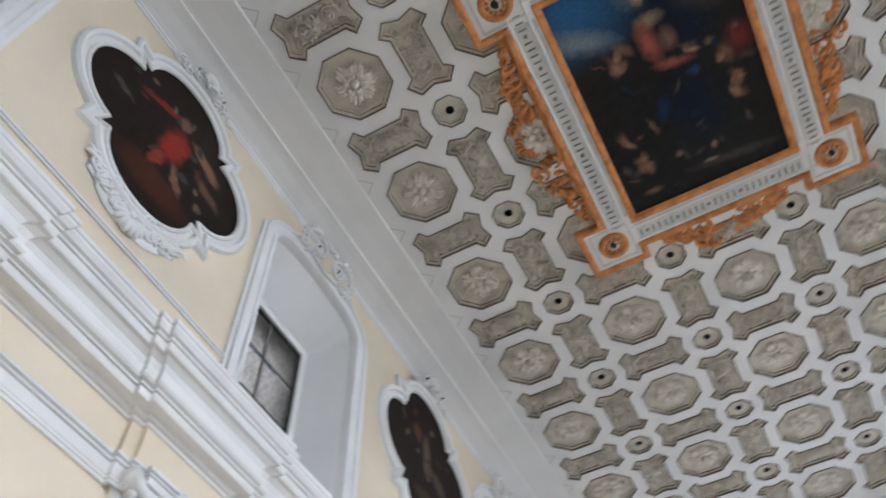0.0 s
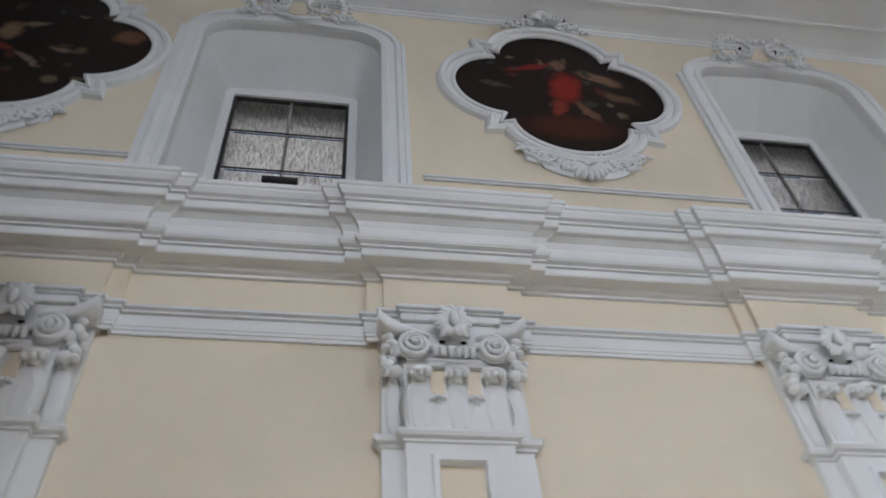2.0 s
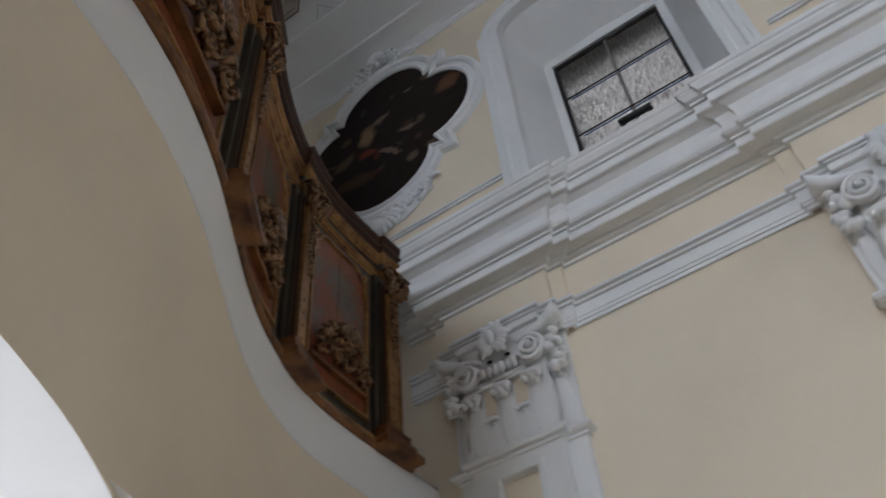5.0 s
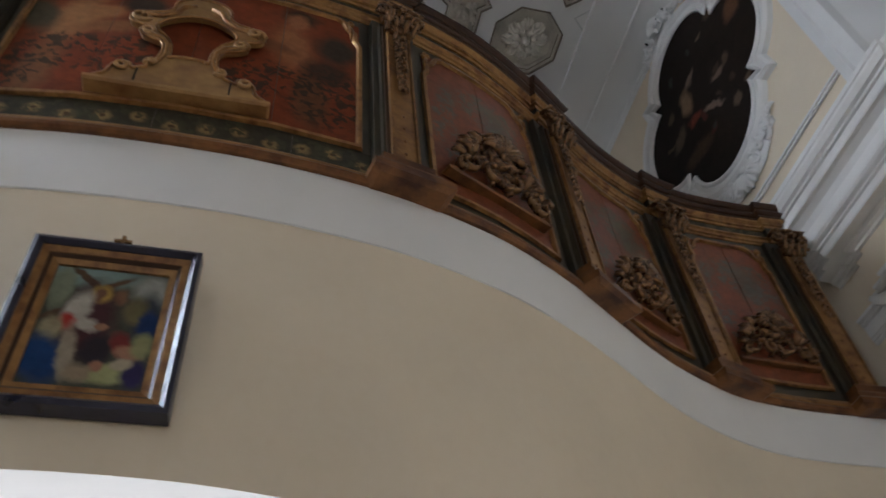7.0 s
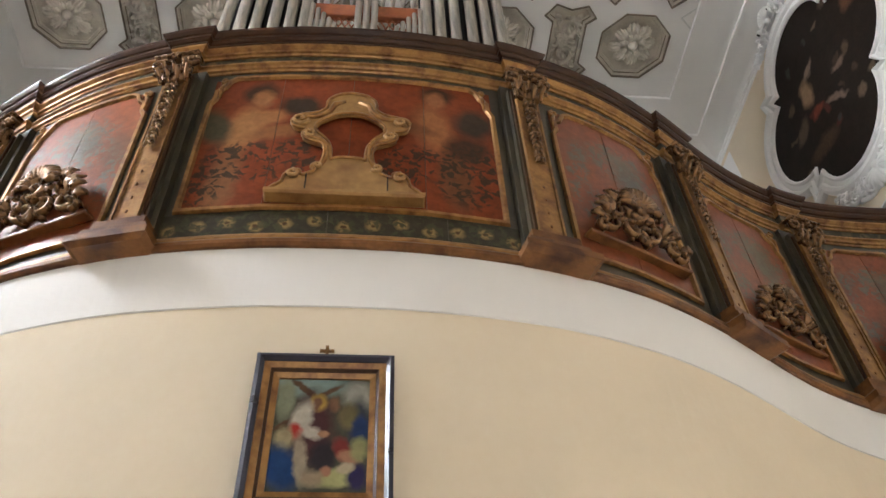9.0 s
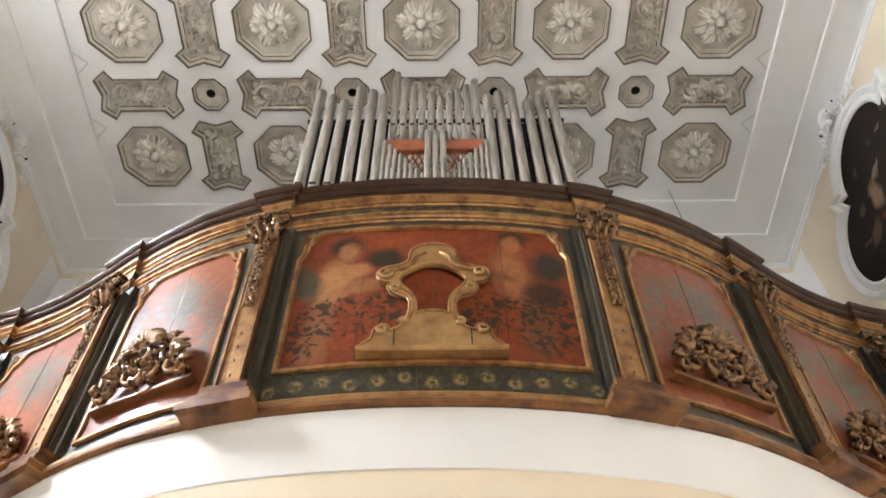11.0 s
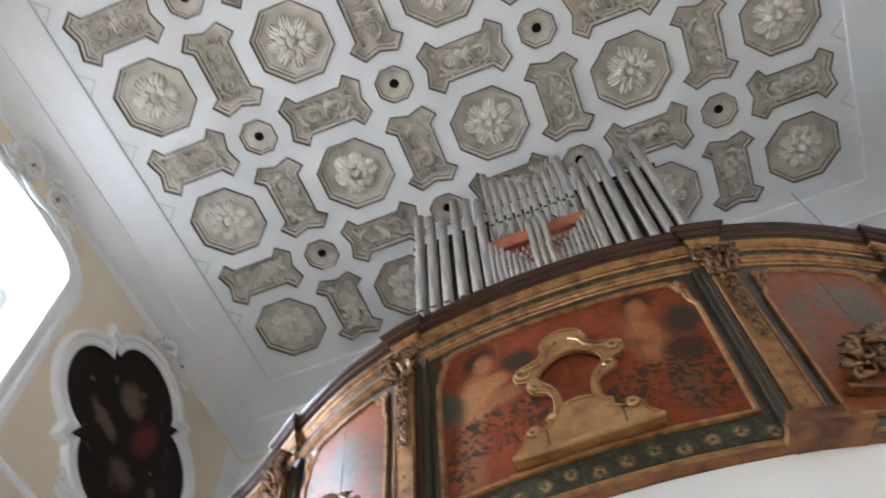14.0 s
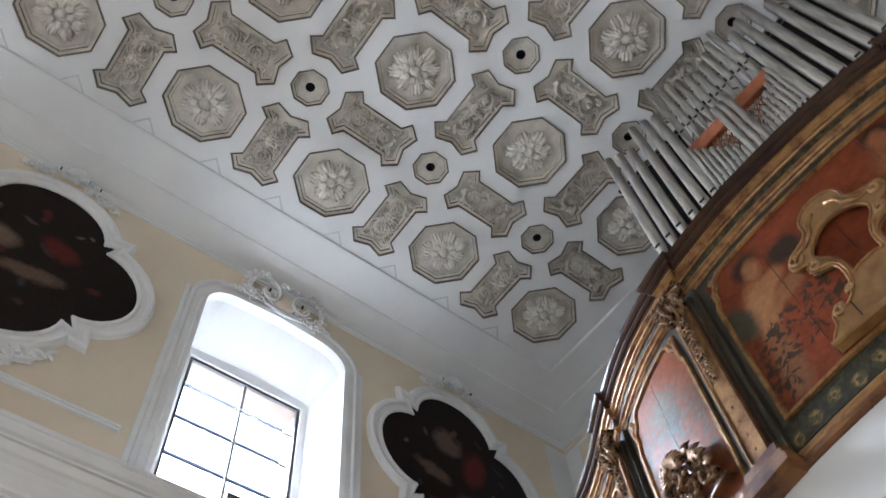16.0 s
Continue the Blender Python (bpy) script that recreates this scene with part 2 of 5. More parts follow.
# ---- shape helpers ----
def mesh(name, verts, faces, mats, idx=None, smooth=False):
    me = bpy.data.meshes.new(name)
    me.from_pydata([tuple(v) for v in verts], [], [tuple(f) for f in faces])
    for m in (mats if isinstance(mats, (list, tuple)) else [mats]):
        me.materials.append(m)
    if idx is not None:
        me.polygons.foreach_set("material_index", idx)
    if smooth:
        me.polygons.foreach_set("use_smooth", [True] * len(me.polygons))
    me.update()
    return me


def part(name, me, parent=None, label="", m=None):
    ob = new(name, me)
    if m is not None:
        ob.matrix_basis = m
    if parent is not None:
        ob.parent = parent
    if label:
        ob["label"] = label
    return ob


class Shape:
    """Gathers faces for one mesh."""

    def __init__(self):
        self.v, self.f, self.i = [], [], []

    def add(self, verts, faces, slot=0, m=None):
        o = len(self.v)
        self.v += [tuple(m @ Vector(p)) if m is not None else tuple(p) for p in verts]
        self.f += [tuple(o + k for k in f) for f in faces]
        self.i += [slot] * len(faces)
        return self

    def box(self, x0, x1, y0, y1, z0, z1, slot=0, bevel=0.0, m=None):
        b = min(bevel, 0.45 * min(abs(x1 - x0), abs(y1 - y0), abs(z1 - z0)))
        if b <= 0:
            v = [(x, y, z) for x in (x0, x1) for y in (y0, y1) for z in (z0, z1)]
            f = [(0, 1, 3, 2), (4, 6, 7, 5), (0, 4, 5, 1), (2, 3, 7, 6), (0, 2, 6, 4), (1, 5, 7, 3)]
            return self.add(v, f, slot, m)
        rings = []
        for z, d in ((z0, b), (z0 + b, 0), (z1 - b, 0), (z1, b)):
            rings.append([(x0 + d, y0 + d, z), (x1 - d, y0 + d, z), (x1 - d, y1 - d, z), (x0 + d, y1 - d, z)])
        return self.loft(rings, slot, m=m, caps=True)

    def loft(self, rings, slot=0, m=None, caps=False, closed=True):
        n = len(rings[0])
        v = [p for r in rings for p in r]
        f = []
        for a in range(len(rings) - 1):
            for k in range(n if closed else n - 1):
                f.append((a * n + k, a * n + (k + 1) % n, (a + 1) * n + (k + 1) % n, (a + 1) * n + k))
        if caps:
            f += [tuple(range(n))[::-1], tuple(range((len(rings) - 1) * n, len(rings) * n))]
        return self.add(v, f, slot, m)

    def tube(self, pts, radii, slot=0, n=6, m=None, flat=1.0):
        pts = [Vector(p) for p in pts]
        rings = []
        for k, p in enumerate(pts):
            d = (pts[min(k + 1, len(pts) - 1)] - pts[max(k - 1, 0)])
            d = d.normalized() if d.length > 1e-9 else Vector((0, 0, 1))
            a = d.cross(Vector((0, 1, 0)))
            a = a.normalized() if a.length > 1e-3 else Vector((1, 0, 0))
            c = a.cross(d).normalized()
            r = radii[k] if isinstance(radii, (list, tuple)) else radii
            rings.append([p + a * (r * math.cos(t)) + c * (r * flat * math.sin(t)) for t in [2 * math.pi * q / n for q in range(n)]])
        return self.loft(rings, slot, m=m, caps=True)

    def blob(self, centre, rx, ry, rz, slot=0, n=8, k=5, m=None):
        rings = []
        for a in range(k + 1):
            ph = -math.pi / 2 + math.pi * (a + 0.02) / (k + 0.04)
            rings.append([(centre[0] + rx * math.cos(ph) * math.cos(2 * math.pi * q / n), centre[1] + ry * math.cos(ph) * math.sin(2 * math.pi * q / n),
                           centre[2] + rz * math.sin(ph)) for q in range(n)])
        return self.loft(rings, slot, m=m, caps=True)

    def mesh(self, name, mats, smooth=False):
        return mesh(name, self.v, self.f, mats, self.i, smooth)


def thing(name, m=None):
    ob = new(name)
    ob.empty_display_size = 0.1
    if m is not None:
        ob.matrix_basis = m
    return ob


def normals_2d(pts, closed, limit=0.5):
    """Mitred offsets, to the right of the way along the line."""
    n, out = len(pts), []
    for k in range(n):
        ds = []
        for a, b in ((k - 1, k), (k, k + 1)):
            if not closed and (a < 0 or b >= n):
                continue
            d = Vector(pts[b % n]) - Vector(pts[a % n])
            if d.length > 1e-9:
                d.normalize()
                ds.append(Vector((d.y, -d.x)))
        s = sum(ds, Vector((0, 0)))
        if s.length < 1e-6:
            s = ds[0]
        s.normalize()
        out.append(s / max(limit, s.dot(ds[0])))
    return out


def sweep(shape, path, profile, slot=0, closed=False, caps=True, m=None):
    """Draws a profile of (out, up) points along a plan line; out lies to the right of the way."""
    nn = normals_2d(path, closed)
    rings = [[(p[0] + q.x * o, p[1] + q.y * o, z) for o, z in profile] for p, q in zip(path, nn)]
    if closed:
        rings.append(rings[0])
    n = len(profile)
    v = [p for r in rings for p in r]
    f = [(a * n + k, a * n + (k + 1) % n, (a + 1) * n + (k + 1) % n, (a + 1) * n + k) for a in range(len(rings) - 1) for k in range(n)]
    if caps and not closed:
        f += [tuple(range(n)), tuple(range((len(rings) - 1) * n, len(rings) * n))[::-1]]
    return shape.add(v, f, slot, m)


def fill(loops):
    """Triangles of a flat sheet, given by its outline and its holes, in 2D."""
    bm = bmesh.new()
    edges = []
    for loop in loops:
        vs = [bm.verts.new((p[0], p[1], 0)) for p in loop]
        edges += [bm.edges.new((vs[k], vs[(k + 1) % len(vs)])) for k in range(len(vs))]
    bmesh.ops.triangle_fill(bm, use_beauty=True, use_dissolve=False, edges=edges)
    bm.verts.index_update()
    v, f = [v.co[:2] for v in bm.verts], [[q.index for q in t.verts] for t in bm.faces]
    bm.free()
    return v, f


def arc(cx, cy, rx, ry, a0, a1, n):
    return [(cx + rx * math.cos(radians(a0 + (a1 - a0) * k / n)), cy + ry * math.sin(radians(a0 + (a1 - a0) * k / n))) for k in range(n + 1)]


def chaikin(loop, times=2):
    """A closed line with its corners rounded off."""
    for _ in range(times):
        loop = [q for a, c in zip(loop, loop[1:] + loop[:1]) for q in ((0.75 * a[0] + 0.25 * c[0], 0.75 * a[1] + 0.25 * c[1]), (0.25 * a[0] + 0.75 * c[0], 0.25 * a[1] + 0.75 * c[1]))]
    return loop


def spiral(cx, cz, r, turns, a0, way=1, n=18, y=0.0, rise=0.0):
    """A scroll from the outside in, in the x-z plane."""
    out = []
    for k in range(n + 1):
        t = k / n
        a = radians(a0) + way * turns * 2 * math.pi * t
        q = r * (1 - 0.82 * t)
        out.append((cx + q * math.cos(a), y - rise * t, cz + q * math.sin(a)))
    return out


def scroll_cluster(shape, w, h, thick, seed, shell=True, slot=0, m=None, pieces=6, fat=1.0):
    """Rocaille carving: a shell among C-scrolls and leaves, about w wide and h high, standing on z = 0 and facing -y."""
    rng = random.Random(seed)
    k0 = h / 0.35
    if shell:
        for k in range(9):
            a = radians(90 + (k - 4) * 19)
            r = h * (0.44 - 0.015 * abs(k - 4))
            c = (0, h * 0.52)
            pts = [(c[0] + math.cos(a) * r * t, -thick * (0.5 + 0.7 * math.sin(math.pi * t * 0.9)), c[1] + math.sin(a) * r * t) for t in (0.12, 0.4, 0.7, 1.0)]
            shape.tube(pts, [0.008 * k0, 0.016 * k0, 0.025 * k0, 0.012 * k0], slot, 6, m)
        shape.blob((0, -thick * 0.9, h * 0.45), 0.09 * h, thick * 0.6, 0.10 * h, slot, m=m)
    for side in (-1, 1):
        for k in range(pieces):
            t = (k + 0.5) / pieces
            cx, cz = side * w * (0.10 + 0.37 * t), h * (0.14 + (0.46 * (1 - t) + 0.10) * rng.random() + 0.10 * (1 - t))
            r = h * (0.17 - 0.05 * t) * (0.8 + 0.4 * rng.random())
            s = spiral(cx, cz, r, 1.15 + 0.35 * rng.random(), 90 + side * (60 + rng.randint(-50, 50)), side * (1 if k % 2 else -1), 14, -thick * 0.35, thick * 0.8)
            rad = [0.036 * fat * h * (1 - 0.5 * q / 14) for q in range(15)]
            shape.tube(s, rad, slot, 6, m, flat=1.4)
            for rep_ in range(2):
                lx, lz = side * w * (0.06 + 0.40 * t + 0.05 * rng.random()), h * (0.10 + 0.5 * (1 - t) * rng.random())
                a = radians(90 - side * (20 + 70 * t + rng.randint(-40, 40)))
                L = h * (0.30 - 0.10 * t)
                pts = [(lx + math.cos(a) * L * q, -thick * (0.4 + 0.8 * math.sin(math.pi * q * 0.85)), lz + math.sin(a) * L * q) for q in (0, 0.3, 0.6, 0.85, 1)]
                shape.tube(pts, [0.012 * h, 0.036 * fat * h, 0.045 * fat * h, 0.03 * fat * h, 0.006 * h], slot, 6, m, flat=0.6)
    return shape


# ---- floor and end walls ----
floor = tagged(part("floor", Shape().box(-W - 0.7, W + 0.7, Y_FAR - 0.3, Y_BACK + 0.3, -0.2, 0.0).mesh("floor", FLOOR)),
               "worn pale stone church floor", "floor", kind="structure")
wb = Shape().box(-W - 0.7, W + 0.7, Y_BACK, Y_BACK + 0.3, 0.0, H + 0.4)
for sx in (-1, 1):
    cf = Shape().box(*sorted((sx * 3.30, sx * 3.56)), Y_BACK - 0.006, Y_BACK, 4.2, 8.17).box(*sorted((sx * 2.9, sx * 3.775)), Y_BACK - 0.006, Y_BACK, 8.225, 8.285)
    tagged(part("trim", cf.mesh("trim", CREAM)), "cream painted strips on the white end wall", "painted field", kind="structure")
tagged(part("wall_north", wb.mesh("wall_north", WHITE)), "plain white plaster wall behind the organ", "wall", kind="structure")
# unseen far wall; its opening only lets the added choir fill lamp through
v2, f2 = fill([[(-W - 0.7, 0), (W + 0.7, 0), (W + 0.7, H + 0.4), (-W - 0.7, H + 0.4)], [(-1.7, 2.4), (1.7, 2.4), (1.7, 6.8), (-1.7, 6.8)]])
wf = Shape().add([(x, Y_FAR, z) for x, z in v2], f2)
tagged(part("wall_south", wf.mesh("wall_south", CREAM)), "cream plaster wall at the choir end", "wall", kind="structure")


# ---- side walls with window niches ----
def niche_loop(half, z0, z1, r, n=8):
    return ([(-half, z0), (half, z0)] + arc(half - r, z1 - 0.8 * r, r, 0.8 * r, 0, 90, n) + [(0, z1 + 0.035)] + arc(-half + r, z1 - 0.8 * r, r, 0.8 * r, 90, 180, n))


SILL = 5.285
HALF = {1: 0.475, -1: 0.555}              # half widths of the glazing, east and west


def side_wall(s):
    sh = Shape()
    P = lambda d, y, z: (s * (W + d), y, z)
    holes, backs = [], []
    for yc in WINDOWS:
        holes.append([(yc + a, b) for a, b in niche_loop(0.70, SILL, 7.86, 0.30)])
    v, f = fill([[(Y_FAR, 0), (Y_BACK, 0), (Y_BACK, H + 0.4), (Y_FAR, H + 0.4)]] + holes)
    sh.add([P(0, y, z) for y, z in v], f, 0)
    g = HALF[s]
    outer = [[(yc - g, 5.96), (yc + g, 5.96), (yc + g, 7.48), (yc - g, 7.48)] for yc in WINDOWS]
    v, f = fill([[(Y_FAR, 0), (Y_BACK, 0), (Y_BACK, H + 0.4), (Y_FAR, H + 0.4)]] + outer)
    sh.add([P(0.76, y, z) for y, z in v], f, 2)
    for yc, hole, rect in zip(WINDOWS, holes, outer):
        back = [(yc + a, b) for a, b in niche_loop(g + 0.07, SILL, 7.57, 0.07)]
        sh.loft([[P(0, y, z) for y, z in hole], [P(0.06, y, z) for y, z in hole], [P(0.45, y, z) for y, z in back]], 1)
        v, f = fill([back, rect])
        sh.add([P(0.45, y, z) for y, z in v], f, 1)
        sh.loft([[P(0.45, y, z) for y, z in rect], [P(0.49, y, z) for y, z in rect]], 1)
        sh.loft([[P(0.49, y, z) for y, z in rect], [P(0.76, y, z) for y, z in rect]], 2 if s < 0 else 1)
    name = "wall_east" if s > 0 else "wall_west"
    return tagged(part(name, sh.mesh(name, [CREAM, WHITE, REVEAL])), "cream plaster nave wall with white window niches", "wall", kind="structure")


for s in (1, -1):
    side_wall(s)
    ws = Shape().box(*sorted((s * W, s * (W - 0.005))), Y_BACK - 0.30, Y_BACK - 0.007, SILL + 0.01, 8.225)
    tagged(part("trim", ws.mesh("trim", WHITE)), "white painted strip in the corner of the nave wall", "painted strip", kind="structure")


def window(s, yc, number):
    w = thing("window_%d" % number, pose(s * (W + 0.49), yc, 5.96))
    tagged(w, "bright clear six-pane window with thin iron bars" if s < 0 else "rippled grey glass six-pane window with iron bars", "window", kind="structure")
    fr, g = Shape(), HALF[s]
    e = g - 0.03
    for a, b, c, d in ((-g, -e, 0, 1.52), (e, g, 0, 1.52), (-e, e, 0, 0.03), (-e, e, 1.49, 1.52)):
        fr.box(-0.02, 0.02, a, b, c, d, bevel=0.004)
    part("window_frame", fr.mesh("window_frame", IRON), w)
    part("mullion", Shape().box(-0.014, 0.014, -0.012, 0.012, 0.025, 1.495, bevel=0.004).mesh("mullion", GREYBAR), w)
    rows = (0.03, 0.51, 1.01, 1.49) if s > 0 else (0.03, 0.40, 0.80, 1.18, 1.49)
    for z in rows[1:-1]:
        part("glazing_bar", Shape().box(-0.022, -0.015, -g - 0.015, g + 0.015, z - 0.009, z + 0.009, bevel=0.002).mesh("glazing_bar", IRON), w)
    for a in (-e, 0.012):
        for z0, z1 in zip(rows[:-1], rows[1:]):
            p = part("pane", Shape().box(0.002, 0.007, a, a + e - 0.012, z0 + 0.012, z1 - 0.012).mesh("pane", GLASS_CLEAR if s < 0 else GLASS_RIPPLED), w)
            p.visible_shadow = False
    if s > 0:
        latch = Shape().box(-0.075, -0.03, -0.13, 0.13, 0.33, 0.375, bevel=0.008).box(-0.035, -0.018, -0.12, -0.09, 0.345, 0.36).box(-0.035, -0.018, 0.09, 0.12, 0.345, 0.36)
        part("latch", latch.mesh("latch", IRON), w, "black iron latch bar")
    else:
        part("vent_plate", Shape().box(0.012, 0.03, 0.03, 0.22, 0.08, 0.26, bevel=0.004).mesh("vent_plate", IRON), w, "dark square vent plate")
    # raised moulding round the niche
    t = Shape()
    path = [(yc + a, b) for a, b in niche_loop(0.70, SILL, 7.86, 0.30)][1:] + [(yc - 0.70, SILL)]
    nn = normals_2d(path, False)
    prof = ((0.0, 0.0), (0.005, 0.035), (0.05, 0.045), (0.06, 0.025), (0.11, 0.03), (0.125, 0.05), (0.16, 0.045), (0.17, 0.0))
    t.loft([[(s * (W - d), p[0] + q.x * o, p[1] + q.y * o) for o, d in prof] for p, q in zip(path, nn)], closed=False)
    for side in (-1, 1):                                  # shouldered outer strips of the jambs
        a, b = sorted((yc + side * 0.868, yc + side * 0.905))
        t.box(min(s * W, s * (W - 0.03)), max(s * W, s * (W - 0.03)), a, b, SILL, 7.70, bevel=0.005)
    tagged(part("trim", t.mesh("trim", STUCCO)), "white moulded stucco surround of a window niche", "moulding", kind="structure")



for k, yc in enumerate(WINDOWS):
    window(1, yc, k + 1)
    window(-1, yc, k + 4)

# ---- coved ceiling ----
EDGE_X, EDGE_Y0, EDGE_Y1 = 3.10, -13.6, 0.53
COVE = [(-0.75, -0.145), (-0.70, -0.135), (-0.62, -0.105), (-0.50, -0.078), (-0.425, -0.066), (-0.42, -0.074), (-0.395, -0.070), (-0.39, -0.048), (-0.36, -0.044), (-0.20, -0.034), (-0.012, -0.030), (-0.004, -0.027), (-0.002, 0.02)]
cv = Shape()
rect = [(-EDGE_X, EDGE_Y0), (EDGE_X, EDGE_Y0), (EDGE_X, EDGE_Y1), (-EDGE_X, EDGE_Y1)]
sweep(cv, rect, [(-o, H + z) for o, z in COVE] + [(0.75, H + 0.1), (0.0, H + 0.1)], closed=True)
tagged(part("trim", cv.mesh("trim", WHITE, False)), "white plaster cove below the coffered ceiling", "moulding", kind="structure")
cm = Shape()
wall_rect = [(-W, Y_FAR), (W, Y_FAR), (W, Y_BACK), (-W, Y_BACK)]
sweep(cm, wall_rect, [(0.0, 8.29), (-0.012, 8.295), (-0.018, 8.315), (-0.03, 8.32), (-0.035, 8.345), (-0.018, 8.36), (-0.012, 8.372), (0.0, 8.372)], closed=True)
tagged(part("trim", cm.mesh("trim", STUCCO)), "thin white moulding at the foot of the cove", "moulding", kind="structure")

OCT = [(0.333 / math.cos(math.pi / 8) * math.cos(radians(22.5 + 45 * k)), 0.333 / math.cos(math.pi / 8) * math.sin(radians(22.5 + 45 * k))) for k in range(8)]
SMALL = [(0.48 * x, 0.48 * y) for x, y in OCT]
q4 = [(0.20, 0.165), (0.265, 0.25), (0.39, 0.15), (0.345, 0.0), (0.39, -0.15), (0.265, -0.25), (0.20, -0.165)]
CROSS = q4[::1] + [(-x, -y) for x, y in q4]
CROSS_T = [(-y, x) for x, y in CROSS]


def in_panel(x, y, mx, my):
    return abs(x) < mx and abs(y + 6.55) < my


coffers = []
for j in range(11):
    for i in range(-2, 3):
        coffers.append(("o", S * i, -S * j))
        if i < 2:
            coffers.append(("t", S * (i + 0.5), -S * j))
        if j < 10:
            coffers.append(("c", S * i, -S * (j + 0.5)))
            if i < 2:
                coffers.append(("s", S * (i + 0.5), -S * (j + 0.5)))
coffers = [c for c in coffers if not in_panel(c[1], c[2], 1.10, 1.62)]
LOOPS = {"o": OCT, "s": SMALL, "c": CROSS, "t": CROSS_T}


def inset(loop, d):
    ccw = sum(a[0] * b[1] - b[0] * a[1] for a, b in zip(loop, loop[1:] + loop[:1])) > 0
    return [(p[0] - q.x * d * (1 if ccw else -1), p[1] - q.y * d * (1 if ccw else -1)) for p, q in zip(loop, normals_2d(loop, True))]


def stucco_field(h, X, Z, tall):
    """A modelled relief that hangs below z = 0: h is its height over a grid of plan points."""
    sh = Shape()
    nz, nx = h.shape
    keep = h > 0.0015
    cell = keep[:-1, :-1] | keep[1:, :-1] | keep[:-1, 1:] | keep[1:, 1:]
    verts = [(float(X[a, b]), float(Z[a, b]), -tall * float(max(h[a, b], 0.0))) for a in range(nz) for b in range(nx)]
    faces = [(a * nx + b, (a + 1) * nx + b, (a + 1) * nx + b + 1, a * nx + b + 1) for a in range(nz - 1) for b in range(nx - 1) if cell[a, b]]
    return sh.add(verts, faces)


def bloom(X, Z, cx, cz, R, n, height, turn=0.0, rings=2):
    """Heights of a flower with n ruffled petals, an inner ring and a button."""
    x, z = X - cx, Z - cz
    r, t = np.hypot(x, z) / R, np.arctan2(z, x) + turn
    ph = np.abs(((t * n / (2 * math.pi)) % 1.0) - 0.5) * 2          # 0 in the middle of a petal, 1 between two
    reach = 1.0 - 0.30 * ph ** 3 + 0.045 * np.cos(5 * math.pi * ph)
    q = np.clip(r / np.maximum(reach, 0.2), 0, 2)
    fold = 0.86 + 0.14 * np.cos(ph * math.pi * 4) * np.clip(q * 1.3 - 0.3, 0, 1)
    h = height * np.clip(1 - q ** 9, 0, 1) * (0.30 + 0.80 * q ** 1.6) * fold * (1 - 0.9 * ph ** 9)
    if rings > 1:
        ph2 = np.abs((((t + math.pi / n) * n / (2 * math.pi)) % 1.0) - 0.5) * 2
        q2 = r / (0.66 - 0.16 * ph2 ** 2 + 0.03 * np.cos(3 * math.pi * ph2))
        h = np.maximum(h, height * 1.25 * np.clip(1 - q2 ** 6, 0, 1) * (0.30 + 0.75 * q2) * (1 - 0.75 * ph2 ** 5))
    b = r / (0.20 if rings > 1 else 0.32)
    h = np.where(b < 1.35, height * 0.25, h)
    h = np.maximum(h, height * 1.5 * np.sqrt(np.clip(1 - b ** 2, 0, 1)))
    return h


def rosette(seed):
    """A round flower for an octagonal coffer."""
    rng = random.Random(seed)
    g = np.linspace(-0.235, 0.235, 76)
    X, Z = np.meshgrid(g, g)
    n, R = ((7, 0.215), (8, 0.215), (6, 0.21), (8, 0.22), (6, 0.205), (7, 0.21))[seed % 6]
    wob = 1 + 0.04 * np.sin(3 * np.arctan2(Z, X) + seed)
    h = bloom(X * wob, Z * wob, 0, 0, R, n, 0.048, rng.random(), 2)
    return stucco_field(h, X, Z, 1.35)


def frond(h, X, Z, x, z, a, L, wide, height):
    """A lobed leaf from (x, z) along the angle a, laid over what is there."""
    p = ((X - x) * math.cos(a) + (Z - z) * math.sin(a)) / L
    q = (-(X - x) * math.sin(a) + (Z - z) * math.cos(a)) / wide
    edge = np.sin(math.pi * np.clip(p, 0, 1) ** 0.8) * (0.78 + 0.22 * np.cos(p * 16))
    u = np.abs(q) / np.maximum(edge, 1e-3)
    body = height * np.sqrt(np.clip(1 - u ** 2, 0, 1)) * (0.55 + 0.45 * np.clip(p, 0, 1)) * (1 - 0.45 * np.exp(-(q * 5) ** 2))
    return np.maximum(h, np.where((p > 0.02) & (p < 0.98) & (u < 1), body, 0))


def stem(h, X, Z, pts, r, height):
    """A rounded tendril along a line of (x, z) points."""
    for k, ((x0, z0), (x1, z1)) in enumerate(zip(pts[:-1], pts[1:])):
        dx, dz = x1 - x0, z1 - z0
        t = np.clip(((X - x0) * dx + (Z - z0) * dz) / max(dx * dx + dz * dz, 1e-9), 0, 1)
        d = np.hypot(X - x0 - t * dx, Z - z0 - t * dz)
        rr = r * (1 - 0.45 * k / len(pts))
        h = np.maximum(h, height * np.sqrt(np.clip(1 - (d / rr) ** 2, 0, 1)))
    return h


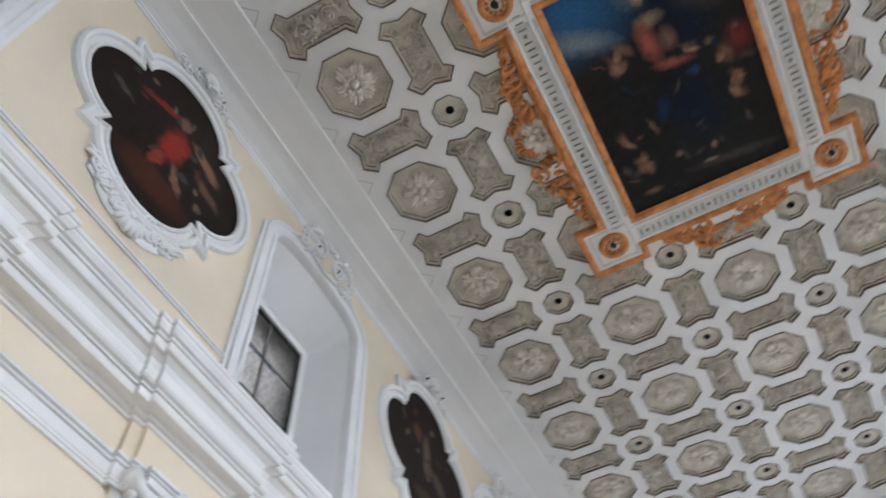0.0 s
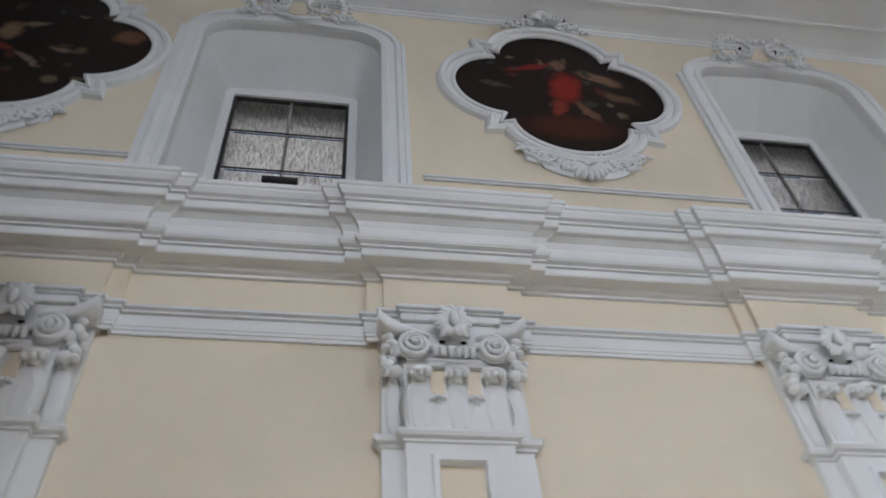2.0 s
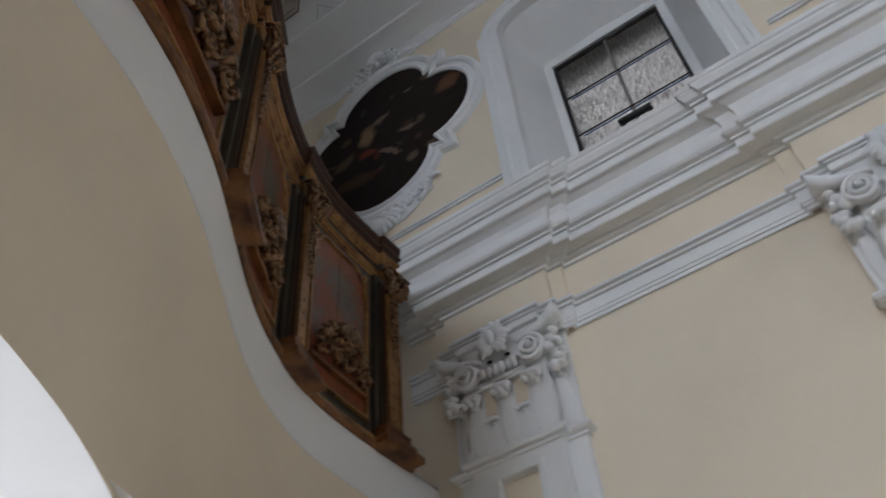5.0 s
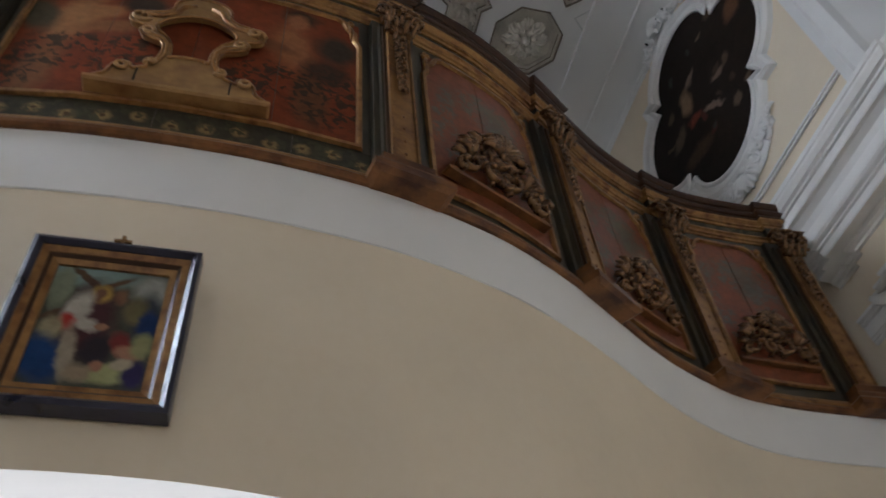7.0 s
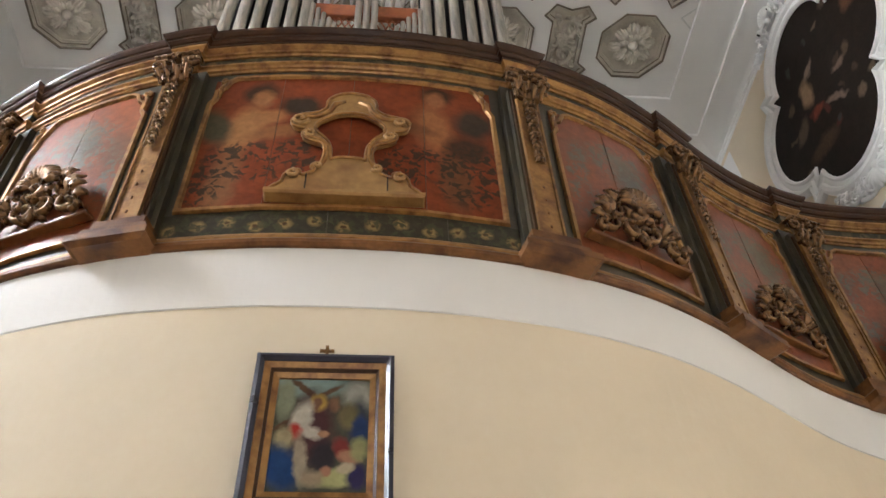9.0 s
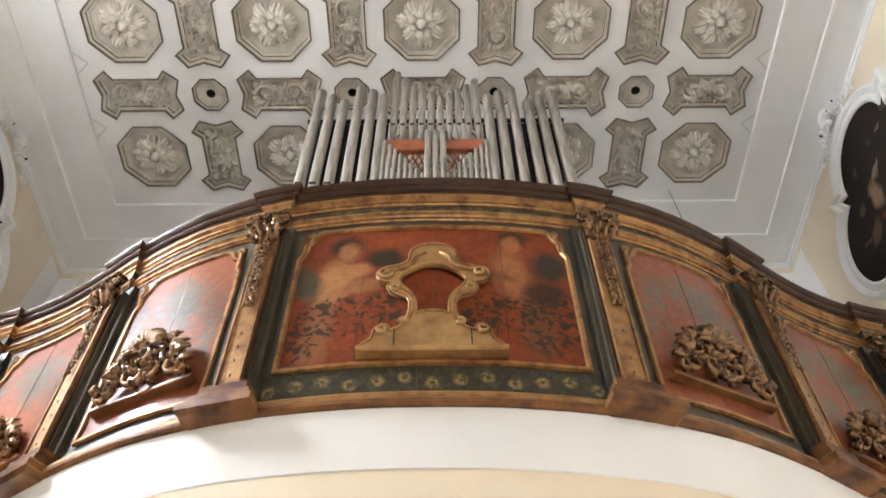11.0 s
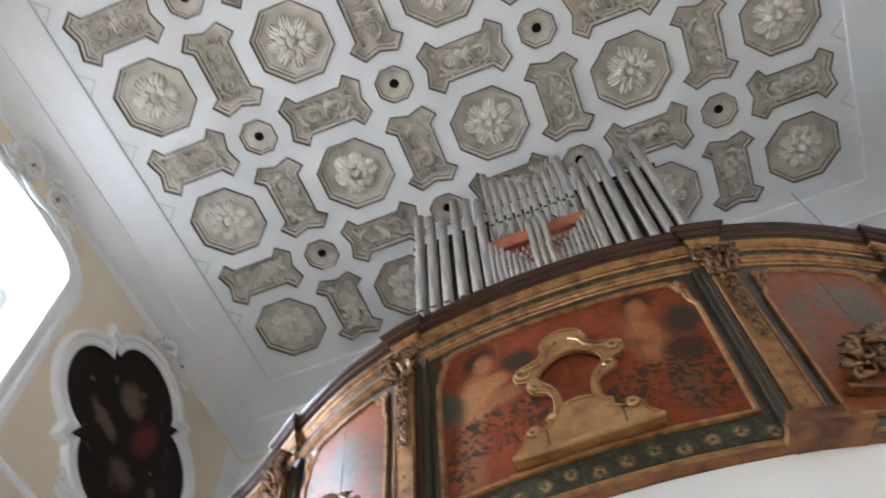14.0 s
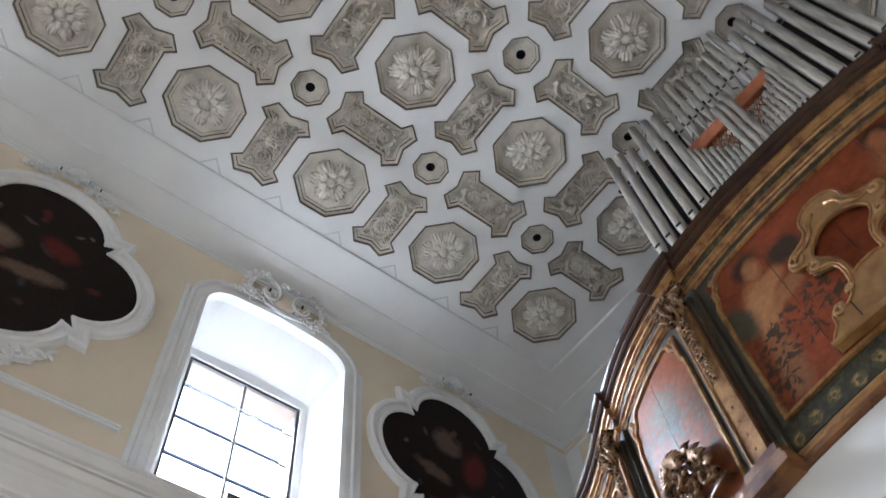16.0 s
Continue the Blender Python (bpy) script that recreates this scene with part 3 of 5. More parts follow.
def foliage(seed, w=0.275, hh=0.145):
    """Two flowers in scrolling tendrils among many small leaves, for an oblong coffer."""
    rng = random.Random(seed)
    X, Z = np.meshgrid(np.linspace(-w, w, 92), np.linspace(-hh, hh, 50))
    h = np.zeros_like(X)
    up = rng.choice((-1, 1))
    for sx in (-1, 1):
        cx, cz = sx * w * (0.44 + 0.06 * rng.random()), up * (rng.random() - 0.5) * 0.03
        way = sx * up
        loop = [(q[0], q[2]) for q in spiral(cx, cz, 0.098, 1.15, 90 - 90 * sx, way, 22)]
        h = stem(h, X, Z, loop, 0.0105, 0.024)
        for k in range(13):
            a = 2 * math.pi * k / 13 + rng.random() * 0.4
            px, pz = cx + math.cos(a) * 0.088, cz + math.sin(a) * 0.088
            h = frond(h, X, Z, px, pz, a + way * (0.7 + 0.4 * rng.random()), 0.055 + 0.03 * rng.random(), 0.017, 0.026)
        h = np.maximum(h, bloom(X, Z, cx, cz, 0.052, 6, 0.034, seed, 1))
        for sz in (-1, 1):
            curl = [(q[0], q[2]) for q in spiral(sx * w * 0.86, sz * hh * 0.70, 0.03, 1.1, 90 * sz + 40 * sx, -sx * sz, 12)]
            h = stem(h, X, Z, curl, 0.007, 0.016)
            h = frond(h, X, Z, sx * w * 0.70, sz * hh * 0.55, math.atan2(sz * 0.8, sx), 0.07, 0.014, 0.02)
    for k in range(7):
        h = frond(h, X, Z, 0, -up * hh * 0.45, radians(90 * up + (k - 3) * 24), hh * (1.25 - 0.12 * abs(k - 3)), 0.017, 0.03)
    for sx in (-1, 1):
        h = frond(h, X, Z, 0, -up * hh * 0.4, radians(-90 * up + sx * 55), hh * 0.6, 0.016, 0.026)
    return stucco_field(h, X, Z, 2.3)


ROS = [rosette(k + 3) for k in range(6)]
FOL = [foliage(k + 11) for k in range(6)]
cl = Shape()
v, f = fill([rect] + [[(p[0] + x, p[1] + y) for p in LOOPS[k]] for k, x, y in coffers])
cl.add([(x, y, H) for x, y in v], f, 0)
cl.box(-EDGE_X - 0.66, EDGE_X + 0.66, EDGE_Y0 - 0.66, EDGE_Y1 + 0.66, H + 0.22, H + 0.3, 0)
rng = random.Random(5)
for k, x, y in coffers:
    L = LOOPS[k]
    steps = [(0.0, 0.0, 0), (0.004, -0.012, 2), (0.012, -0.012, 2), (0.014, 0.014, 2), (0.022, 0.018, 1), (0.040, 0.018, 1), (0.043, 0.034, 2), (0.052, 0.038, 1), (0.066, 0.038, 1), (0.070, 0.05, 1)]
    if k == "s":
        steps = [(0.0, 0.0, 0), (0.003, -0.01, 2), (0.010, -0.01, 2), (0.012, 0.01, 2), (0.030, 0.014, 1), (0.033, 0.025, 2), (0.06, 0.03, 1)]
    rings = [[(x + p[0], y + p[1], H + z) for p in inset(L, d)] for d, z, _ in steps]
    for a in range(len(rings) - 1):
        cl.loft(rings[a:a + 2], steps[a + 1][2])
    last = rings[-1]
    if k == "s":
        hole = [(x + 0.042 * math.cos(2 * math.pi * q / 16), y + 0.042 * math.sin(2 * math.pi * q / 16)) for q in range(16)]
        v, f = fill([[p[:2] for p in last], hole])
        cl.add([(a, b, H + 0.03) for a, b in v], f, 1)
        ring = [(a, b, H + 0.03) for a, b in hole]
        # bore and its end are coloured near-black for the shade inside
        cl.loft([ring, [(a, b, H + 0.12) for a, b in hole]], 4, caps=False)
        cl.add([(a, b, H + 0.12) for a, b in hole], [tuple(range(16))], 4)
        continue
    v, f = fill([[p[:2] for p in last]])
    cl.add([(a, b, last[0][2]) for a, b in v], f, 1)
    m = Matrix.Translation((x, y, H + 0.0495))
    if k == "o":
        r = rng.choice(ROS)
        cl.add(r.v, r.f, 3, m @ Matrix.Rotation(rng.random() * 6, 4, "Z"))
    else:
        r = rng.choice(FOL)
        cl.add(r.v, r.f, 3, m @ Matrix.Rotation((math.pi / 2 if k == "t" else 0) + rng.choice((0, math.pi)), 4, "Z"))
# pale stencilled diamonds along the border
for sx in (-1, 1):
    for j in range(20):
        y = -0.65 * j - 0.32
        a = [(sx * (EDGE_X - 0.005), y - 0.11), (sx * (EDGE_X - 0.13), y), (sx * (EDGE_X - 0.005), y + 0.11)]
        b = [(sx * (EDGE_X - 0.005), y - 0.09), (sx * (EDGE_X - 0.105), y), (sx * (EDGE_X - 0.005), y + 0.09)]
        cl.add([(p[0], p[1], H - 0.004) for p in a + b], [(0, 1, 4, 3), (1, 2, 5, 4)], 5)
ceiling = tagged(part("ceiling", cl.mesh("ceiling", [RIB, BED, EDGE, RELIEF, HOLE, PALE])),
                 "coffered stucco ceiling with white ribs and grey rosettes", "ceiling", kind="structure")

# ---- framed painting in the middle of the ceiling ----
PY = -6.55
cp = thing("ceiling_painting", pose(0, PY, H - 0.02))
tagged(cp, "religious oil painting in a gilt stucco frame on the ceiling", "painting")
def touches(n, seed):
    """Dim brush touches over a large canvas."""
    g, out = random.Random(seed), []
    for _ in range(n):
        c = g.choice([(0.05, 0.04, 0.03), (0.012, 0.012, 0.014), (0.09, 0.06, 0.04), (0.03, 0.025, 0.02), (0.07, 0.03, 0.02), (0.006, 0.012, 0.03), (0.12, 0.085, 0.06)])
        out.append((g.uniform(-0.75, 0.75), g.uniform(-1.1, 0.5), g.uniform(0.04, 0.13), g.uniform(0.02, 0.06), g.uniform(0, 180), *[q * 1.5 for q in c]))
    return out


FLESH, ROSE, DEEP = (0.26, 0.14, 0.085), (0.27, 0.075, 0.055), (0.005, 0.009, 0.021)
CLUSTERS = [(-0.58, -0.42), (-0.52, -0.62), (-0.50, -0.78), (0.50, 0.02), (0.54, -0.20), (0.50, -0.36), (-0.33, 0.50), (-0.42, 0.40)]
g_ = random.Random(8)
GROUPS = [(u + g_.uniform(-0.05, 0.05), v + g_.uniform(-0.06, 0.06), g_.uniform(0.04, 0.08), g_.uniform(0.07, 0.13), g_.uniform(-50, 50), *[c * k_ for c in FLESH]) for u, v in CLUSTERS for k_ in (0.35, 0.6, 0.95)]
CANVAS_BLOBS = [(-0.62, 1.0, 0.70, 0.60, 10, 0.03, 0.10, 0.23), (-0.62, 0.74, 0.45, 0.16, 25, 0.17, 0.20, 0.23), (-0.50, 0.42, 0.5, 0.26, 12, 0.016, 0.014, 0.014)] + touches(34, 4) + [
    (0.5, 0.85, 0.42, 0.40, 10, 0.085, 0.075, 0.07), (-0.02, 1.0, 0.24, 0.26, 0, 0.12, 0.15, 0.14), (0.14, 0.80, 0.27, 0.5, -12, *DEEP), (0.30, 0.45, 0.34, 0.30, -25, *DEEP), (-0.02, 0.92, 0.08, 0.12, 12, 0.40, 0.25, 0.17),
    (0.0, 0.66, 0.16, 0.10, 0, 0.20, 0.15, 0.10), (-0.07, 0.46, 0.12, 0.28, -10, *ROSE), (0.08, 0.18, 0.24, 0.07, 12, *ROSE), (0.26, 0.22, 0.09, 0.045, 20, 0.32, 0.19, 0.12), (0.10, 0.42, 0.10, 0.16, 0, 0.16, 0.09, 0.06),
    (0.12, -0.30, 0.36, 0.55, -6, *DEEP), (-0.16, -0.22, 0.09, 0.18, 20, 0.008, 0.022, 0.07), (0.22, 0.02, 0.07, 0.06, 0, 0.018, 0.045, 0.11), (0.68, 0.14, 0.18, 0.20, 20, 0.13, 0.024, 0.022), (0.55, 1.02, 0.10, 0.10, 0, 0.20, 0.10, 0.075),
    (0.74, 1.0, 0.09, 0.10, 0, 0.20, 0.09, 0.07), (0.30, -1.0, 0.55, 0.07, 4, 0.05, 0.045, 0.035), (0.08, -0.95, 0.10, 0.03, 0, 0.20, 0.18, 0.14), (0.16, -0.80, 0.035, 0.07, 0, 0.25, 0.14, 0.09)] + GROUPS
CANVAS = painting("ceiling_canvas_oil", (0.012, 0.011, 0.010), CANVAS_BLOBS, rough=0.5, warp=0.09, streak=11, gloss=0.12, soft=0.85)
cz = Matrix.Rotation(radians(90), 4, "X")
canvas = Shape().add([(-0.80, 0, -1.20), (0.80, 0, -1.20), (0.80, 0, 1.20), (-0.80, 0, 1.20)], [(0, 1, 2, 3)])
part("canvas", canvas.mesh("canvas", CANVAS), cp, "dark canvas with a blue and rose robed figure", Matrix.Translation((0, 0, -0.012)) @ Matrix.Rotation(radians(180), 4, "Z") @ Matrix.Rotation(radians(90), 4, "X"))
gf = Shape()
r1 = [(-0.80, -1.20), (0.80, -1.20), (0.80, 1.20), (-0.80, 1.20)]
sweep(gf, r1, [(-0.005, 0.0), (-0.005, -0.02), (0.02, -0.05), (0.05, -0.055), (0.07, -0.04), (0.07, 0.0)], closed=True)
part("gilt_frame", gf.mesh("gilt_frame", TERRA), cp, "gilt inner frame")
bf = Shape()
r2 = [(-0.87, -1.27), (0.87, -1.27), (0.87, 1.27), (-0.87, 1.27)]
sweep(bf, r2, [(0.0, 0.0), (0.0, -0.03), (0.29, -0.03), (0.29, 0.0)], closed=True)
part("border", bf.mesh("border", PALE), cp, "pale grey painted border")
for o in (0.055, 0.235):
    fl_ = Shape()
    sweep(fl_, r2, [(o - 0.016, -0.028), (o - 0.012, -0.042), (o + 0.004, -0.046), (o + 0.016, -0.028)], closed=True)
    part("border_fillet", fl_.mesh("border_fillet", RIB), cp, "thin white fillet")
bar = Shape().box(-0.009, 0.009, -0.038, 0.038, -0.042, -0.03, bevel=0.003).mesh("border_bar", GREYBAR)
dot = Shape().blob((0, 0, -0.034), 0.022, 0.022, 0.010, n=10).mesh("border_dot", GREYBAR)
for k in range(38):
    y = -1.24 + 2.48 * k / 37
    for sx in (-1, 1):
        part("border_dot" if k % 5 == 4 else "border_bar", dot if k % 5 == 4 else bar, cp, "", pose(sx * 1.02, y, 0, 0, 0, 90))
for k in range(26):
    x = -0.82 + 1.64 * k / 25
    for sy in (-1, 1):
        part("border_dot" if k % 5 == 4 else "border_bar", dot if k % 5 == 4 else bar, cp, "", pose(x, sy * 1.42, 0))
ear = 0.58
mx, my, ex, ey = 1.17, 1.57, 1.43, 1.73
out = [(-mx, -ey + ear), (-ex, -ey + ear), (-ex, -ey), (-ex + ear, -ey), (-ex + ear, -my), (ex - ear, -my), (ex - ear, -ey), (ex, -ey), (ex, -ey + ear), (mx, -ey + ear)]
out = out + [(-x, -y) for x, y in out]
om = Shape()
sweep(om, out, [(-0.05, 0.02), (-0.05, -0.04), (-0.03, -0.06), (0.0, -0.065), (0.02, -0.05), (0.025, 0.02)], closed=True)
part("outer_moulding", om.mesh("outer_moulding", TERRA), cp, "terracotta coloured outer moulding")
for sx in (-1, 1):
    for sy in (-1, 1):
        b = Shape().box(-0.27, 0.27, -0.27, 0.27, -0.036, 0.01, bevel=0.004)
        blk = part("corner_block", b.mesh("corner_block", RIB), cp, "", pose(sx * (ex - 0.30), sy * (ey - 0.30), 0))
        inner = Shape()
        sweep(inner, [(-0.2, -0.2), (0.2, -0.2), (0.2, 0.2), (-0.2, 0.2)], [(-0.012, -0.034), (-0.012, -0.042), (0.012, -0.042), (0.012, -0.034)], closed=True)
        part("inner_line", inner.mesh("inner_line", PALE), blk)
        ro = Shape()
        sweep(ro, [(0.125 * math.cos(-2 * math.pi * q / 24), 0.125 * math.sin(-2 * math.pi * q / 24)) for q in range(24)],
              [(-0.035, -0.03), (-0.03, -0.06), (0.0, -0.075), (0.025, -0.06), (0.03, -0.03)], closed=True)
        for q in range(10):
            a = 2 * math.pi * q / 10
            ro.blob((0.075 * math.cos(a), 0.075 * math.sin(a), -0.055), 0.022, 0.022, 0.02)
        part("roundel", ro.mesh("roundel", TERRA, True), blk, "gilt roundel with a dark hole")
        # flat near-black bead in place of the roundel's shaded hole
        part("hole", Shape().blob((0, 0, -0.036), 0.045, 0.045, 0.012).mesh("hole", HOLE, True), blk)
flat = Matrix.Rotation(radians(-90), 4, "X")


def ceiling_scrolls(name, m, w, h, seed):
    sh = scroll_cluster(Shape(), w, h, 0.07, seed, pieces=20, fat=2.1)
    sh.tube([(-w * 0.5, -0.02, 0.02), (0, -0.02, 0.03), (w * 0.5, -0.02, 0.02)], 0.018)
    return part(name, sh.mesh(name, TERRA, True), cp, "gilt scrollwork", m)


for sy in (-1, 1):
    ceiling_scrolls("scrollwork", Matrix.Translation((0, sy * 1.58, 0.0)) @ Matrix.Rotation(0 if sy > 0 else math.pi, 4, "Z") @ flat, 1.35, 0.46, 21)
for sx in (-1, 1):
    ceiling_scrolls("scrollwork", Matrix.Translation((sx * 1.18, 0.0, 0.0)) @ Matrix.Rotation(-sx * math.pi / 2, 4, "Z") @ flat, 2.2, 0.42, 22)

# ---- entablature and pilasters of the side walls ----
PIL = [-1.27, -3.41, -5.56, -7.66, -9.80, -11.88, -13.3]


def entablature(s):
    step, hw, dd = 0.07, 0.33, 0.09
    path = [(0.0, -0.62)]
    for yc in PIL:
        path += [(0.0, yc + hw + dd), (step * 0.5, yc + hw + dd), (step * 0.5, yc + hw), (step, yc + hw), (step, yc - hw), (step * 0.5, yc - hw), (step * 0.5, yc - hw - dd), (0.0, yc - hw - dd)]
    path.append((0.0, Y_FAR))
    prof_c = [(0.0, 4.765), (0.035, 4.77), (0.04, 4.785), (0.065, 4.79), (0.075, 4.81), (0.145, 4.815), (0.15, 4.825), (0.15, 4.868), (0.138, 4.870), (0.138, 4.878), (0.158, 4.880), (0.160, 4.893), (0.150, 4.895), (0.150, 4.902), (0.178, 4.910), (0.188, 4.925), (0.19, 4.94),
              (0.158, 4.943), (0.158, 4.956), (0.166, 4.958), (0.17, 5.02), (0.185, 5.06), (0.22, 5.085), (0.245, 5.09), (0.25, 5.10), (0.25, 5.150), (0.238, 5.152), (0.238, 5.160), (0.258, 5.162), (0.262, 5.176), (0.250, 5.178), (0.250, 5.186), (0.275, 5.195), (0.293, 5.225), (0.296, 5.242), (0.305, 5.25), (0.305, 5.28), (0.0, 5.285)]
    prof_f = [(0.0, 4.505), (0.02, 4.505), (0.02, 4.765), (0.0, 4.765)]
    prof_a = [(0.0, 4.335), (0.015, 4.335), (0.017, 4.355), (0.024, 4.357), (0.026, 4.375), (0.03, 4.38), (0.03, 4.452), (0.022, 4.454), (0.022, 4.460), (0.040, 4.463), (0.044, 4.474), (0.036, 4.476), (0.036, 4.482), (0.056, 4.488), (0.058, 4.505), (0.0, 4.505)]
    for prof, ma, lab in ((prof_c, STUCCO, "white moulded stucco cornice"), (prof_f, CREAM, "cream plaster frieze under the cornice"), (prof_a, STUCCO, "white stucco architrave moulding")):
        sh = Shape()
        nn = normals_2d([(W - p, y) for p, y in path], False)
        rings = [[(s * (W - p + q.x * o), y + q.y * o, z) for o, z in prof] for (p, y), q in zip(path, nn)]
        sh.loft(rings, closed=True, caps=True)
        tagged(part("trim", sh.mesh("trim", ma)), lab, "cornice", kind="structure")


def leaf(sh, x, z0, h, w, d, curl, slot=0):
    """An acanthus leaf that rises and rolls forward; the wall is at y = 0 and the room at -y."""
    rings = []
    for k in range(9):
        t = k / 8
        ww = w * (0.75 + 0.5 * math.sin(math.pi * min(1, t * 1.1))) * (1 - 0.55 * t ** 3)
        a = max(0, (t - 0.55) / 0.45)
        z = z0 + h * (t if t < 0.8 else 0.8 + 0.16 * math.sin((t - 0.8) / 0.2 * math.pi))
        y = -d - curl * a ** 1.5
        rings.append([(x - ww, y + 0.02, z - 0.02 * a), (x - ww * 0.5, y - 0.012, z), (x, y - 0.004, z + 0.004), (x + ww * 0.5, y - 0.012, z), (x + ww, y + 0.02, z - 0.02 * a),
                      (x + ww * 0.5, y + 0.03, z - 0.012), (x - ww * 0.5, y + 0.03, z - 0.012)])
    sh.loft(rings, slot, caps=True)


def build_pilaster():
    p = thing("pilaster")
    tagged(p, "white stucco pilaster with a composite capital and cream sunk panel", "pilaster", "nave pilasters", kind="structure")
    sh = Shape().box(-0.36, 0.36, -0.045, 0.0, 0.0, 4.385, bevel=0.006)
    part("back_strip", sh.mesh("back_strip", STUCCO), p)
    v, f = fill([[(-0.255, 0.0), (0.255, 0.0), (0.255, 4.385), (-0.255, 4.385)], [(-0.105, 0.5), (0.105, 0.5), (0.105, 3.58), (-0.105, 3.58)]])
    sh = Shape().add([(x, -0.10, z) for x, z in v], f)
    sh.add([(-0.255, -0.10, 0), (-0.255, 0.0, 0), (-0.255, 0.0, 4.385), (-0.255, -0.10, 4.385), (0.255, -0.10, 0), (0.255, 0.0, 0), (0.255, 0.0, 4.385), (0.255, -0.10, 4.385)],
           [(0, 1, 2, 3), (4, 5, 6, 7)])
    nn = [(-0.105, 0.5), (0.105, 0.5), (0.105, 3.58), (-0.105, 3.58)]
    rings = [[(x + dx, y, z + dz) for (x, z), (dx, dz) in zip(nn, [(-d, -d), (d, -d), (d, d), (-d, d)])] for d, y in ((0.0, -0.062), (0.0, -0.10), (0.005, -0.112), (0.03, -0.112), (0.035, -0.10))]
    sh.loft(rings)
    part("shaft", sh.mesh("shaft", STUCCO), p)
    part("sunk_panel", Shape().add([(-0.105, -0.064, 0.5), (0.105, -0.064, 0.5), (0.105, -0.064, 3.58), (-0.105, -0.064, 3.58)], [(0, 1, 2, 3)]).mesh("sunk_panel", CREAM), p, "cream sunk panel")
    ring = Shape()
    path = [(-0.36, 0.0), (-0.36, -0.045), (-0.255, -0.045), (-0.255, -0.10), (0.255, -0.10), (0.255, -0.045), (0.36, -0.045), (0.36, 0.0)]
    nrm = normals_2d(path, False)
    prof = [(0.0, 3.675), (0.014, 3.678), (0.014, 3.69), (0.008, 3.692), (0.008, 3.698), (0.032, 3.702), (0.042, 3.718), (0.036, 3.736), (0.0, 3.742)]
    ring.loft([[(a[0] + q.x * o, a[1] + q.y * o, z) for o, z in prof] for a, q in zip(path, nrm)], closed=False)
    part("necking", ring.mesh("necking", STUCCO), p)
    cap = part("capital", Shape().box(-0.24, 0.24, -0.115, -0.095, 3.74, 4.42, bevel=0.008).mesh("capital", STUCCO), p)
    for x in (-0.185, 0.0, 0.185):                        # tall flat leaves with drooping, fringed tips
        l = Shape()
        leaf(l, x, 3.742, 0.35, 0.078, 0.105, 0.055)
        l.blob((x, -0.165, 4.06), 0.066, 0.032, 0.026, n=12)
        for q in (-0.04, 0.0, 0.04):
            l.blob((x + q, -0.172, 4.038 - abs(q) * 0.1), 0.02, 0.024, 0.022, n=8)
        part("leaf", l.mesh("leaf", STUCCO, True), cap)
    for x in (-0.092, 0.092):                             # short leaves under the cream patches
        l = Shape()
        leaf(l, x, 3.742, 0.19, 0.04, 0.103, 0.02)
        for q in (-0.03, -0.01, 0.01, 0.03):
            l.blob((x + q, -0.135, 3.925 - abs(q) * 0.4), 0.012, 0.014, 0.014)
        part("leaf", l.mesh("leaf", STUCCO, True), cap)
    for x in (-0.30, 0.30):                               # leaf tufts that stand out at the sides
        sx = 1 if x > 0 else -1
        l = Shape()
        leaf(l, x, 3.76, 0.36, 0.05, 0.05, 0.05)
        for px, pz, r in ((0.0, 4.08, 0.042), (0.035, 4.12, 0.036), (0.06, 4.15, 0.026), (0.02, 4.15, 0.034), (0.045, 4.075, 0.026)):
            l.blob((x + sx * px, -0.115, pz), r, 0.034, r * 0.8, n=9)
        part("leaf", l.mesh("leaf", STUCCO, True), cap)
    for x in (-0.092, 0.092):
        part("niche", Shape().box(x - 0.034, x + 0.034, -0.1185, -0.112, 3.95, 4.10).mesh("niche", CREAM), cap, "cream patch between the leaves")
        part("fillet", Shape().box(x - 0.05, x + 0.05, -0.15, -0.11, 4.10, 4.118, bevel=0.004).box(x - 0.045, x + 0.045, -0.14, -0.11, 4.122, 4.136, bevel=0.004).mesh("fillet", STUCCO), cap)
    eg = Shape()
    for k in range(6):
        eg.blob((-0.095 + 0.19 * k / 5, -0.155, 4.19), 0.018, 0.026, 0.036)
    eg.tube([(-0.14, -0.13, 4.15), (0.14, -0.13, 4.15)], 0.012).tube([(-0.13, -0.14, 4.225), (0.13, -0.14, 4.225)], 0.013)
    part("egg_moulding", eg.mesh("egg_moulding", STUCCO, True), cap)
    for sx in (-1, 1):
        vsh = Shape()
        vsh.blob((sx * 0.20, -0.13, 4.225), 0.082, 0.022, 0.082, n=14, k=7)
        pts = spiral(sx * 0.20, 4.225, 0.082, 2.3, 90, -sx, 36, -0.148, 0.035)
        vsh.tube(pts, [0.0155 * (1 - 0.4 * k / 36) for k in range(37)], n=7, flat=1.6)
        vsh.blob((sx * 0.20, -0.18, 4.225), 0.016, 0.016, 0.016)
        vsh.loft([[(sx * x, -d, z0), (sx * x, -d - 0.02, z0 + 0.006), (sx * x, -d - 0.02, z1 - 0.006), (sx * x, -d, z1), (sx * x, -0.06, z1), (sx * x, -0.06, z0)] for x, d, z0, z1 in ((0.12, 0.125, 4.30, 4.315), (0.20, 0.135, 4.305, 4.345), (0.28, 0.145, 4.31, 4.375), (0.34, 0.16, 4.33, 4.405), (0.385, 0.175, 4.36, 4.43))], caps=True)
        for px, pz, r in ((0.285, 4.20, 0.04), (0.315, 4.245, 0.036), (0.33, 4.29, 0.03), (0.345, 4.215, 0.026)):
            vsh.blob((sx * px, -0.125, pz), r, 0.036, r * 0.85, n=9)
        part("volute", vsh.mesh("volute", STUCCO, True), cap)
    fl = Shape()
